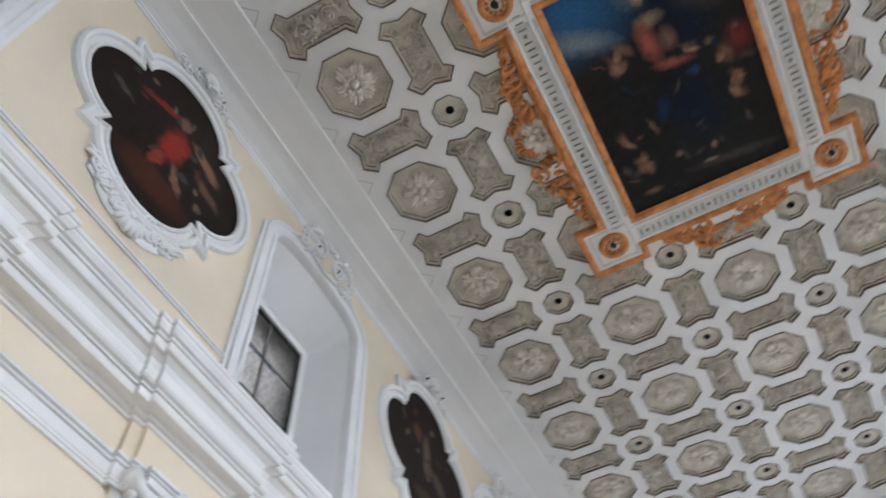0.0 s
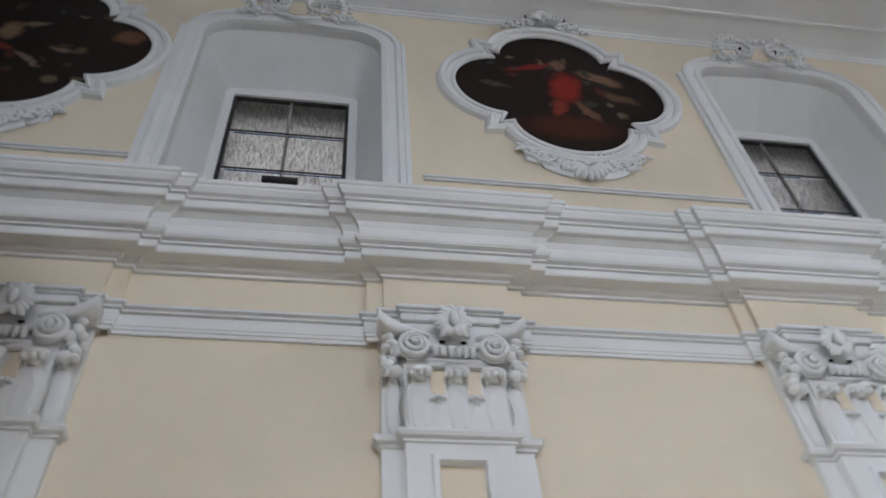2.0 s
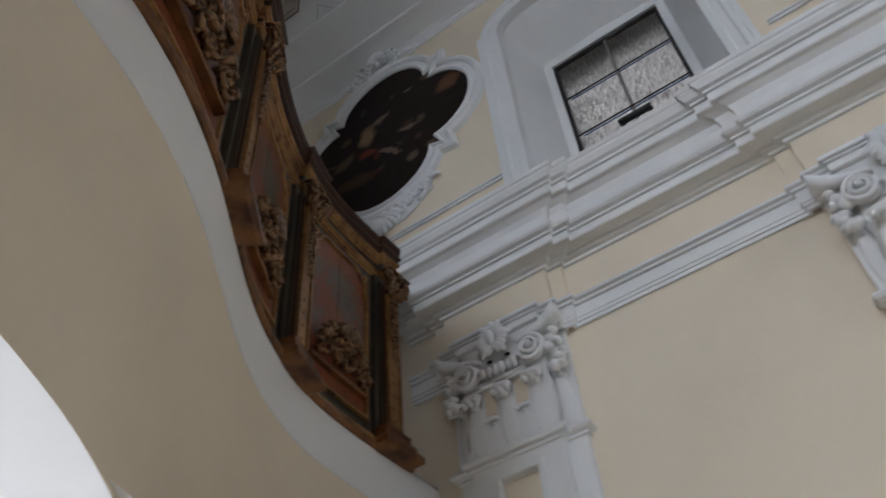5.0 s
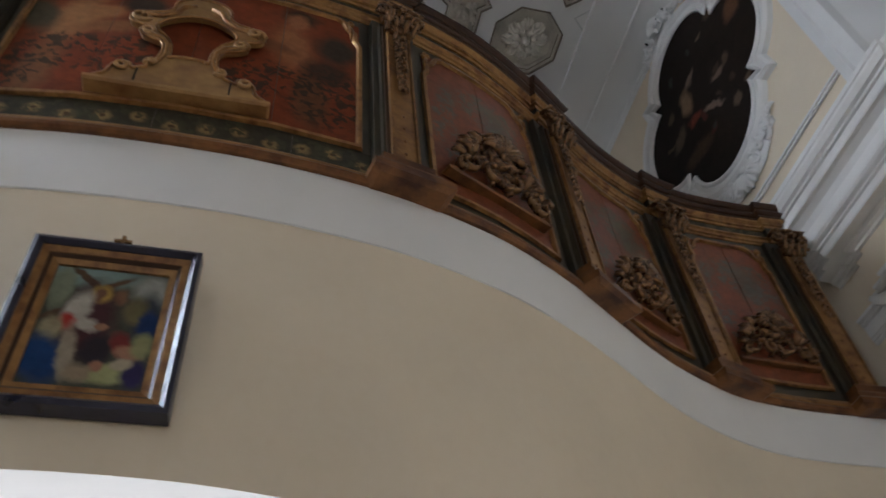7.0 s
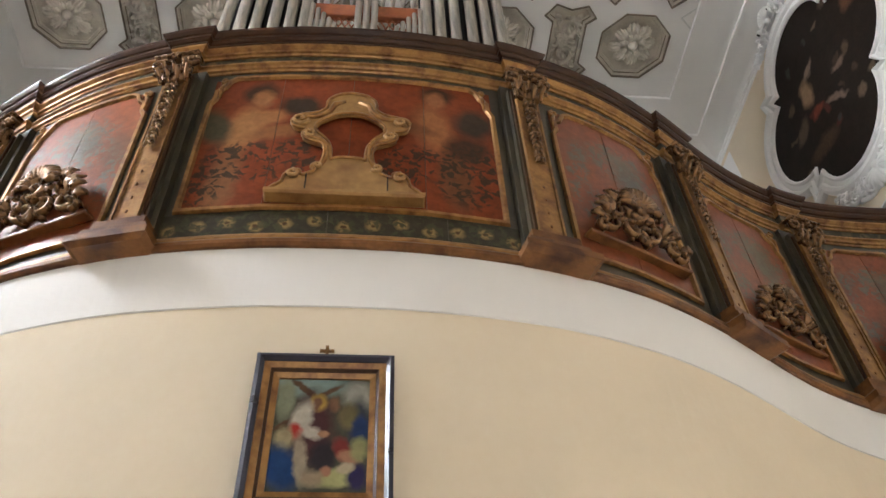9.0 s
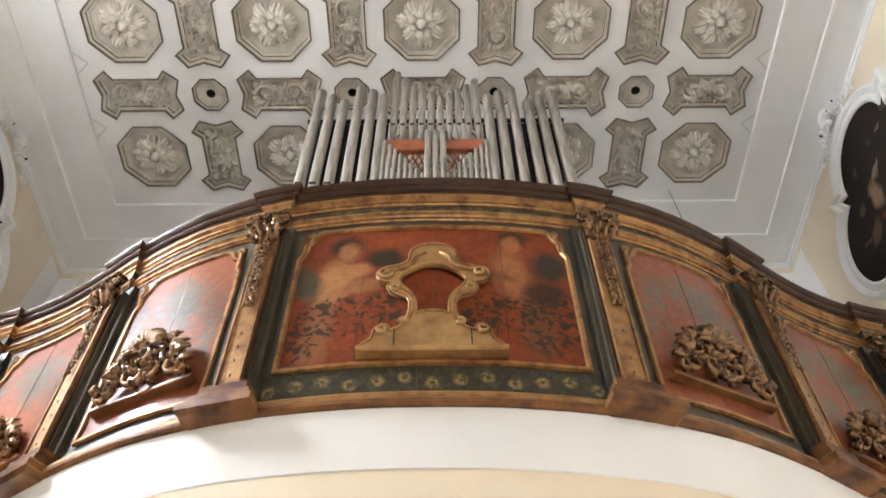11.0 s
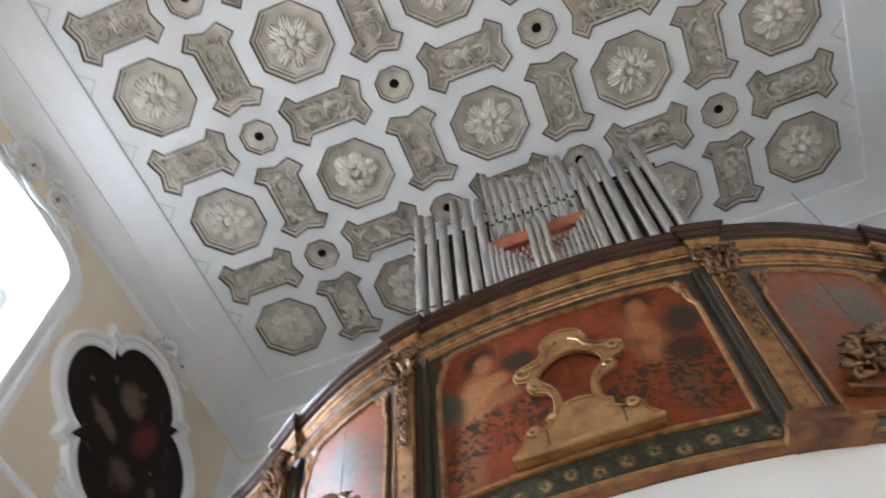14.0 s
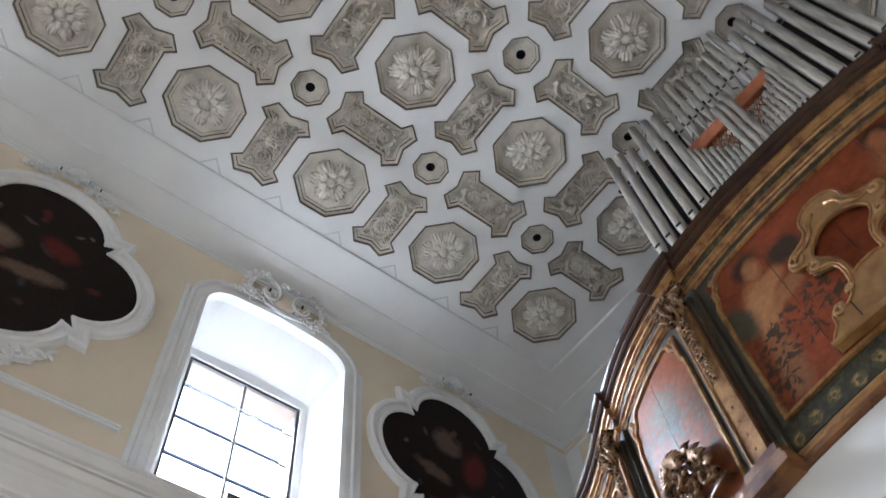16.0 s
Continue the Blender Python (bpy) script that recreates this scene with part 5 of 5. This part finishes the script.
def carving(cx, cz, w, h, seed, out=-0.062):
    (bx, by), = plan(cx, cx, 1, out)
    (ax, ay), (ex_, ey_) = plan(cx - 0.05, cx + 0.05, 2)
    ang = math.atan2(ey_ - ay, ex_ - ax)
    sh = Shape()
    rng = random.Random(seed)
    for k in range(13):                                   # open shell
        a = radians(90 + (k - 6) * 15)
        r = h * (0.36 - 0.006 * abs(k - 6))
        sh.tube([(math.cos(a) * r * t, -0.05 - 0.045 * math.sin(math.pi * t * 0.8), h * 0.60 + math.sin(a) * r * t * 1.05) for t in (0.1, 0.4, 0.75, 1.0)], [0.006, 0.012, 0.018, 0.009], 0, 6)
    sh.tube(spiral(0, h * 0.55, h * 0.13, 1.1, 200, 1, 14, -0.05, 0.03), [0.019 - 0.008 * q / 14 for q in range(15)], 0, 6, flat=1.5)
    for sx in (-1, 1):                                    # C-scrolls and curled leaves
        for px, pz, r, t, a, way in ((0.13, 0.27, 0.19, 1.25, 60, 1), (0.33, 0.19, 0.16, 1.2, 110, -1), (0.22, 0.52, 0.11, 1.1, 30, -1), (0.45, 0.09, 0.09, 1.3, 80, 1), (0.04, 0.10, 0.09, 1.1, 0, 1), (0.36, 0.42, 0.075, 1.2, 60, 1)):
            q_ = 1 + 0.12 * (rng.random() - 0.5)
            s = spiral(sx * px * w, pz * h * q_, r * h, t, 90 - sx * (90 - a), sx * way, 16, -0.02, 0.05)
            sh.tube(s, [(0.034 + 0.06 * r) * h * (1 - 0.55 * q / 16) for q in range(17)], 0, 6, flat=1.7)
        for px, pz, a, L in ((0.28, 0.38, 62, 0.34), (0.33, 0.36, 40, 0.24), (0.24, 0.60, 75, 0.26), (0.18, 0.60, 95, 0.30), (0.42, 0.16, 30, 0.20), (0.10, 0.44, 70, 0.20)):
            for o in (-14, 0, 14):
                g = radians(90 - sx * (90 - a) + o)
                sh.tube([(sx * px * w + math.cos(g) * L * h * t, -0.03 - 0.04 * math.sin(math.pi * t * 0.9), pz * h + math.sin(g) * L * h * t) for t in (0, 0.4, 0.75, 1)], [0.006, 0.014, 0.013, 0.004], 0, 5)
    base = part("carving_ledge", Shape().box(-w * 0.56, w * 0.56, -0.03, 0.02, -0.02, 0.0, bevel=0.005).mesh("carving_ledge", BROWN), gf, "worn gilt ledge", Matrix.Translation((bx, by, cz)) @ Matrix.Rotation(ang, 4, "Z"))
    return tagged(part("carving", sh.mesh("carving", CARVED, True), gf, "carved gilded shell and scrolls", Matrix.Translation((bx, by, cz)) @ Matrix.Rotation(ang, 4, "Z")), kind="stuff")


edges = sorted(POSTS)
bays = list(zip(edges[:-1], edges[1:]))
for n, (a, b) in enumerate(bays):
    c, x0, x1 = (a + b) / 2, a + 0.10, b - 0.10
    centre = n == 3
    part("backboard", bay_mesh(a, b, 3.84, 4.986, -0.076, 0.05, GREEN), gf, "grey-green painted boards")
    px0, px1, pz0, pz1 = x0 + 0.05, x1 - 0.05, (4.0 if centre else 3.92), 4.925
    loop = panel_loop(px0, px1, pz0, pz1)
    # painted board cut into planks with open joints
    k = 4 if centre else 2
    for q in range(k):
        qa, qb = px0 + (px1 - px0) * q / k + 0.0015, px0 + (px1 - px0) * (q + 1) / k - 0.0015
        b_ = part("painted_board", bay_mesh(qa, qb, pz0, pz1, -0.070, 0.0055, CENTRE if centre else SIDE, 8, c, 4.2), gf, "red painted board with worn figures" if centre else "faded red painted board with flowers", pose(c, 0, 4.2))
    part("panel_bead", outline_strip(loop, -0.069, 0.013, 0.014, GILT, "panel_bead"), gf, "worn gilt bead")
    if centre:
        cuts = (px0 - 0.05, c - 0.06, c + 0.40, px1 + 0.05)
        for qa, qb in zip(cuts[:-1], cuts[1:]):
            part("flower_strip", bay_mesh(qa + 0.002, qb - 0.002, 3.86, 3.985, -0.0725, 0.003, FLOWERS, 8, c, 3.85), gf, "dark strip with painted yellow flowers", pose(c, 0, 3.85))
    else:
        w = (b - a)
        carving(c, 4.04, w * 0.54, 0.33 if n in (2, 4) else 0.29, 80 + min(n, 6 - n))
    for sx in (-1, 1):
        (vx, vy), = plan(c + sx * (px1 - px0) * 0.46, c + sx * (px1 - px0) * 0.46, 1, -0.062)
        vs = Shape().tube(spiral(0, 0, 0.022, 1.3, 90, -sx, 12), 0.008).tube([(0, 0, -0.02), (sx * 0.012, -0.004, -0.06), (sx * 0.012, 0, -0.13)], [0.008, 0.012, 0.005])
        part("corner_scroll", vs.mesh("corner_scroll", GILT, True), gf, "", pose(vx, vy, 4.90))


def post(cx):
    (bx, by), = plan(cx, cx, 1)
    (ax, ay), (ex_, ey_) = plan(cx - 0.06, cx + 0.06, 2)
    m = Matrix.Translation((bx, by, 0)) @ Matrix.Rotation(math.atan2(ey_ - ay, ex_ - ax), 4, "Z")
    p = part("post", Shape().box(-0.10, 0.10, 0.045, 0.10, 3.84, 4.986, bevel=0.006).box(-0.075, 0.075, 0.02, 0.046, 3.86, 4.93, bevel=0.006).mesh("post", GREEN), gf, "grey-green painted post", m)
    part("side_strip", Shape().box(-0.066, 0.066, 0.008, 0.021, 3.87, 4.90, bevel=0.004).mesh("side_strip", WOOD), p, "dark walnut edge strip")
    part("pilaster_strip", Shape().box(-0.054, 0.054, -0.002, 0.0075, 3.88, 4.85, bevel=0.004).box(-0.054, -0.044, -0.010, -0.0025, 3.885, 4.84, bevel=0.002).box(0.044, 0.054, -0.010, -0.0025, 3.885, 4.84, bevel=0.002).mesh("pilaster_strip", GILT), p, "worn gilt strip")
    for q in range(4):
        part("stud", Shape().blob((0, -0.003, 3.95 + 0.08 * q), 0.006, 0.004, 0.009, n=4).mesh("stud", BROWN, True), p)
    ped = Shape()
    ped.loft([[(-w, -d, z), (w, -d, z), (w, 0.08, z), (-w, 0.08, z)] for w, d, z in ((0.125, 0.05, 3.726), (0.15, 0.07, 3.742), (0.15, 0.07, 3.775), (0.125, 0.045, 3.80), (0.12, 0.04, 3.83), (0.10, 0.025, 3.845), (0.10, 0.025, 3.885), (0.08, 0.01, 3.90))], caps=True)
    part("pedestal", ped.mesh("pedestal", BROWN), p, "worn brown and gilt pedestal")
    cap = Shape()
    cap.box(-0.105, 0.105, -0.07, 0.0, 0.155, 0.172, bevel=0.005).box(-0.09, 0.09, -0.055, 0.0, 0.142, 0.155, bevel=0.003).box(-0.06, 0.06, -0.03, 0.0, 0.0, 0.142, bevel=0.004)
    for sx in (-1, 1):
        cap.tube(spiral(sx * 0.075, 0.112, 0.034, 1.7, 90, -sx, 20, -0.042, 0.02), [0.0095 - 0.004 * q / 20 for q in range(21)], n=6, flat=1.8)
        cap.tube([(sx * 0.02, -0.045, 0.13), (sx * 0.05, -0.05, 0.146), (sx * 0.075, -0.05, 0.146)], [0.004, 0.008, 0.008], n=6)
    for q in (-0.062, -0.022, 0.022, 0.062):
        cap.tube([(q * 0.9, -0.028, -0.01), (q, -0.045, 0.03), (q * 1.15, -0.068, 0.058), (q * 1.2, -0.072, 0.045)], [0.007, 0.012, 0.010, 0.004], n=6)
    for q in (-0.042, 0.0, 0.042):
        cap.tube([(q, -0.03, 0.04), (q, -0.05, 0.075), (q * 1.15, -0.072, 0.10), (q * 1.2, -0.076, 0.088)], [0.006, 0.011, 0.009, 0.003], n=6)
    for q in (-0.08, -0.05, -0.02, 0.02, 0.05, 0.08):
        cap.blob((q, -0.05, 0.03 + 0.02 * (abs(q) < 0.06)), 0.011, 0.012, 0.014, n=6, k=4)
    for q in range(6):
        a = math.pi * q / 3
        cap.blob((0.017 * math.cos(a), -0.068, 0.146 + 0.017 * math.sin(a)), 0.010, 0.010, 0.010, n=6, k=4)
    part("capital", cap.mesh("capital", CARVED, True), p, "small carved gilt capital", pose(0, 0.0, 4.815))
    dr = Shape()
    for q in range(15):                                   # a string of husks and small leaves
        z, w_ = 4.795 - 0.031 * q, 0.030 - 0.0008 * q
        for sx in (-1, 1):
            dr.tube([(0, -0.012, z), (sx * w_ * 0.7, -0.026, z - 0.008 + 0.008 * (q % 2)), (sx * w_ * 1.15, -0.020, z - 0.026)], [0.005, 0.010, 0.003], n=5)
        dr.blob((0.006 * (-1) ** q, -0.026, z - 0.012), 0.009, 0.010, 0.012, n=6, k=4)
    tagged(part("garland", dr.mesh("garland", CARVED, True), p, "carved gilt hanging garland"), kind="stuff")


for cx in POSTS:
    post(cx)
# gilt cartouche in the middle panel
(bx, by), = plan(CX, CX, 1, -0.059)
ct = Shape()
right = [(0.293, 0.0), (0.285, 0.03), (0.245, 0.055), (0.242, 0.105), (0.21, 0.135), (0.182, 0.135), (0.178, 0.10), (0.15, 0.115), (0.127, 0.13), (0.13, 0.165), (0.108, 0.178), (0.100, 0.20), (0.094, 0.27), (0.108, 0.315),
         (0.145, 0.33), (0.185, 0.35), (0.20, 0.385), (0.172, 0.412), (0.20, 0.42), (0.24, 0.435), (0.25, 0.475), (0.213, 0.52), (0.16, 0.53), (0.127, 0.545), (0.104, 0.575), (0.108, 0.625), (0.078, 0.67), (0.03, 0.692)]
hole_r = [(0.05, 0.222), (0.072, 0.20), (0.070, 0.255), (0.078, 0.31), (0.102, 0.36), (0.138, 0.395), (0.15, 0.44), (0.125, 0.48), (0.085, 0.512), (0.04, 0.54)]
full = chaikin(right + [(-x, z) for x, z in right[::-1]])
hole_c = chaikin(hole_r + [(-x, z) for x, z in hole_r[::-1]])
v, f = fill([full, hole_c])
ctv = [(x, front(CX + x) - front(CX) - 0.022 - 0.0, z) for x, z in v]
ct.add(ctv, f)
for loop in (full, hole_c):
    L = [(x, front(CX + x) - front(CX), z) for x, z in loop]
    ct.loft([L, [(x, y - 0.022, z) for x, y, z in L]])
ct.box(-0.305, 0.305, -0.045, 0.02, -0.03, 0.0, bevel=0.008)
for px_ in (-0.155, 0.16):
    part("seam", Shape().box(px_ - 0.0025, px_ + 0.0025, -0.0262, -0.02, 0.002, 0.105).mesh("seam", HOLE), gf, "open joint", pose(bx, by, 4.055))
cart = part("cartouche", ct.mesh("cartouche", OCHRE), gf, "flat gilt cartouche with carved scrolls", pose(bx, by, 4.055))
for loop in (full, hole_c):
    L = [(x, front(CX + x) - front(CX) - 0.024, z) for x, z in loop]
    part("rim", Shape().tube(L + L[:1], 0.0075, 0, 5).mesh("rim", GILT, True), cart, "bright gilt rim")
for sx in (-1, 1):                                        # raised flowing leaf along each arm
    arm = Shape().tube([(sx * x, front(CX + sx * x) - front(CX), z) for x, z in ((0.03, 0.625), (0.075, 0.60), (0.09, 0.55), (0.14, 0.505), (0.19, 0.50), (0.222, 0.46))], [0.008, 0.014, 0.012, 0.012, 0.012, 0.004], n=6)
    arm.tube([(sx * x, front(CX + sx * x) - front(CX), z) for x, z in ((0.19, 0.385), (0.15, 0.35), (0.11, 0.335), (0.084, 0.29), (0.082, 0.23), (0.10, 0.165))], [0.006, 0.012, 0.012, 0.010, 0.009, 0.004], n=6)
    part("arm_leaf", arm.mesh("arm_leaf", GILT, True), cart, "bright gilt leaf", pose(0, -0.024, 0))
for sx in (-1, 1):
    for px, pz, r, a in ((0.212, 0.475, 0.036, 0), (0.168, 0.372, 0.026, 90), (0.118, 0.155, 0.020, 200), (0.212, 0.105, 0.026, 90)):
        sc = Shape().tube(spiral(0, 0, r, 1.2, a, sx, 14, 0, 0.015), [0.011 * (1 - 0.5 * q / 14) for q in range(15)])
        part("scroll", sc.mesh("scroll", OCHRE, True), cart, "", pose(sx * px, -0.022, pz))

# ---- organ ----
organ = tagged(thing("pipe_organ", pose(CX, -1.0, 3.75)), "small pipe organ with grey tin pipes and orange boards", "organ")
part("case", Shape().box(-1.02, 1.02, 0.03, 0.75, 0.0, 2.35, bevel=0.01).mesh("case", BROWN), organ, "plain brown wooden case")


def pipe(x, z0, z1, r, y=0.0, rows=True):
    sh = Shape()
    n = 14
    ring = lambda rr, z: [(rr * math.cos(2 * math.pi * q / n), rr * math.sin(2 * math.pi * q / n), z) for q in range(n)]
    foot = min(0.22, 0.3 * (z1 - z0))
    sh.loft([ring(r * 0.35, z0), ring(r * 0.98, z0 + foot), ring(r, z0 + foot + 0.01), ring(r, z1), ring(r * 0.86, z1), ring(r * 0.86, z1 - 0.12)])
    ob = part("pipe", sh.mesh("pipe", TIN, True), organ, "", pose(x, y, 0))
    ob.data.polygons.foreach_set("use_smooth", [True] * len(ob.data.polygons))
    # near-black slip in front of the pipe for its shaded mouth
    lip = Shape().box(-r * 0.55, r * 0.55, -r * 1.02, -r * 0.9, z0 + foot - 0.012, z0 + foot + 0.012)
    part("mouth", lip.mesh("mouth", HOLE), ob)
    return ob


left = [(-0.93, 4.02), (-0.83, 3.93), (-0.73, 3.84), (-0.615, 4.08), (-0.51, 4.01), (-0.415, 3.93)]
for sx in (-1, 1):
    for n, (x, z) in enumerate(left):
        pipe(sx * x, 2.30 + 0.09 * ((n * 3 + (sx > 0)) % 3), z + (0.03 if sx > 0 else 0), 0.039)
for k in range(10):
    x = -0.325 + 0.65 * k / 9
    e = abs(k - 5.2) / 5.0
    pipe(x, 3.27, 3.98 + 0.44 * e ** 1.3, 0.029, 0.02)
for sx in (-1, 1):
    for k in range(8):
        pipe(sx * (0.07 + 0.04 * k + 0.02), 2.35, 2.74 + 0.066 * k, 0.0165, -0.02)
for x in (-0.055, 0.0, 0.055):
    pipe(x, 2.3, 3.32, 0.024, -0.03)
bd2 = Shape().box(-0.37, 0.37, 0.0, 0.05, 3.12, 3.27, bevel=0.006)
part("rack_board", bd2.mesh("rack_board", FELT), organ, "orange painted rack board")
lat = Shape()
for sx in (-1, 1):
    for k in range(7):
        a = sx * (0.05 + 0.045 * k)
        lat.tube([(a, 0.03, 2.75), (a + 0.13, 0.03, 3.12)], 0.006, n=4).tube([(a, 0.035, 3.12), (a + 0.13, 0.035, 2.75)], 0.006, n=4)
part("lattice", lat.mesh("lattice", FELT), organ, "orange wooden lattice")
# black sheet puts the dark of the case interior behind the pipes
for sx in (-1, 1):
    part("back_panel", Shape().box(sx * 0.37, sx * 0.98, 0.06, 0.09, 2.3, 3.62, bevel=0.004).mesh("back_panel", HOLE), organ, "black sheet behind the pipes")
part("rail", Shape().box(-1.0, 1.0, 0.03, 0.06, 3.62, 3.65, bevel=0.004).mesh("rail", IRON), organ, "dark wooden stay rail")

# thin cable hanging from the ceiling's edge
cb = Shape().tube([(2.42, 0.42, H), (2.42, 0.40, 8.2), (2.38, 0.30, 7.3), (2.30, 0.1, 6.0), (2.2, -0.2, 4.6), (2.15, -0.3, 3.75)], 0.004, n=5)
tagged(part("cable", cb.mesh("cable", IRON)), "thin black cable hanging from the ceiling", "cable")

# ---- picture on the curved wall ----
sp = tagged(thing("framed_picture", pose(0.108, -1.715, 2.695)), "framed religious picture with a small gilt cross on top", "picture")
PRINT_BACK = [(-0.051, 0.438, 0.164, 0.059, 0, 0.2, 0.27, 0.25), (0.102, 0.396, 0.057, 0.076, 0, 0.3, 0.3, 0.26), (-0.108, 0.387, 0.038, 0.093, 0, 0.2, 0.22, 0.15), (-0.055, 0.421, 0.082, 0.014, 42, 0.09, 0.05, 0.025), (0.016, 0.413, 0.06, 0.012, -32, 0.1, 0.055, 0.03), (-0.096, 0.303, 0.069, 0.012, -32, 0.08, 0.045, 0.025), (0.105, 0.294, 0.044, 0.128, 0, 0.035, 0.04, 0.05), (0.077, 0.328, 0.038, 0.059, 0, 0.13, 0.11, 0.05), (0.034, 0.37, 0.021, 0.034, 0, 0.17, 0.09, 0.05), (0.112, 0.286, 0.032, 0.059, 0, 0.012, 0.03, 0.1)]
PRINT_MIDDLE = [(-0.025, 0.286, 0.076, 0.162, 0, 0.06, 0.02, 0.022), (-0.011, 0.375, 0.033, 0.037, 0, 0.34, 0.22, 0.05), (-0.015, 0.369, 0.016, 0.031, 0, 0.16, 0.08, 0.045), (-0.055, 0.32, 0.038, 0.076, 12, 0.42, 0.39, 0.33), (-0.027, 0.273, 0.044, 0.024, 30, 0.4, 0.37, 0.31), (0.008, 0.267, 0.021, 0.012, 0, 0.3, 0.16, 0.09), (-0.072, 0.273, 0.026, 0.037, 0, 0.36, 0.03, 0.02), (-0.098, 0.252, 0.033, 0.048, 0, 0.3, 0.26, 0.15), (-0.1, 0.159, 0.063, 0.093, -20, 0.012, 0.045, 0.15), (-0.049, 0.184, 0.025, 0.102, -6, 0.3, 0.25, 0.18), (0.011, 0.193, 0.044, 0.068, 0, 0.025, 0.02, 0.025)]
PRINT_FORE = [(0.063, 0.218, 0.032, 0.051, -20, 0.17, 0.025, 0.022), (0.084, 0.193, 0.044, 0.029, 10, 0.3, 0.15, 0.09), (0.109, 0.218, 0.032, 0.051, 0, 0.24, 0.24, 0.11), (0.054, 0.129, 0.069, 0.037, -10, 0.33, 0.33, 0.15), (0.022, 0.149, 0.021, 0.022, 0, 0.3, 0.14, 0.085), (0.107, 0.133, 0.038, 0.051, 0, 0.025, 0.02, 0.075), (-0.012, 0.125, 0.038, 0.034, 0, 0.26, 0.2, 0.13), (0.075, 0.159, 0.032, 0.02, -20, 0.38, 0.32, 0.22)]
STATION = painting("station_picture_print", (0.06, 0.06, 0.042), PRINT_BACK + PRINT_MIDDLE + PRINT_FORE, rough=0.3, warp=0.022, streak=45, craquelure=0.02, soft=0.48)
part("print", Shape().add([(-0.135, -0.012, 0.085), (0.135, -0.012, 0.085), (0.135, -0.012, 0.455), (-0.135, -0.012, 0.455)], [(0, 1, 2, 3)]).mesh("print", STATION), sp, "colour print of robed figures")


def frame_ring(name, hx, z0, z1, prof, ma, label):
    loop = [(-hx, z0), (hx, z0), (hx, z1), (-hx, z1)]
    nn = normals_2d(loop, True)
    rings = [[(x + q.x * o, -d, z + q.y * o) for o, d in prof] for (x, z), q in zip(loop, nn)]
    rings.append(rings[0])
    part(name, Shape().loft(rings, closed=False).mesh(name, ma), sp, label)


frame_ring("inner_frame", 0.133, 0.083, 0.457, [(0, 0.01), (0, 0.018), (0.018, 0.022), (0.018, 0.01)], GILT, "gilt slip")
frame_ring("dark_fillet", 0.151, 0.065, 0.475, [(0, 0.01), (0, 0.024), (0.009, 0.03), (0.009, 0.01)], WOOD, "")
frame_ring("gold_band", 0.16, 0.056, 0.484, [(0, 0.01), (0, 0.032), (0.02, 0.036), (0.02, 0.01)], GILT, "gilt band")
frame_ring("outer_frame", 0.18, 0.036, 0.504, [(0, 0.0), (0, 0.04), (0.012, 0.05), (0.024, 0.045), (0.026, 0.0)], NAVY, "blue-black outer frame")
cr = Shape().box(-0.005, 0.005, -0.03, -0.022, 0.528, 0.575, bevel=0.001).box(-0.022, 0.022, -0.03, -0.022, 0.550, 0.560, bevel=0.001)
part("cross", cr.mesh("cross", GILT), sp, "small gilt cross")
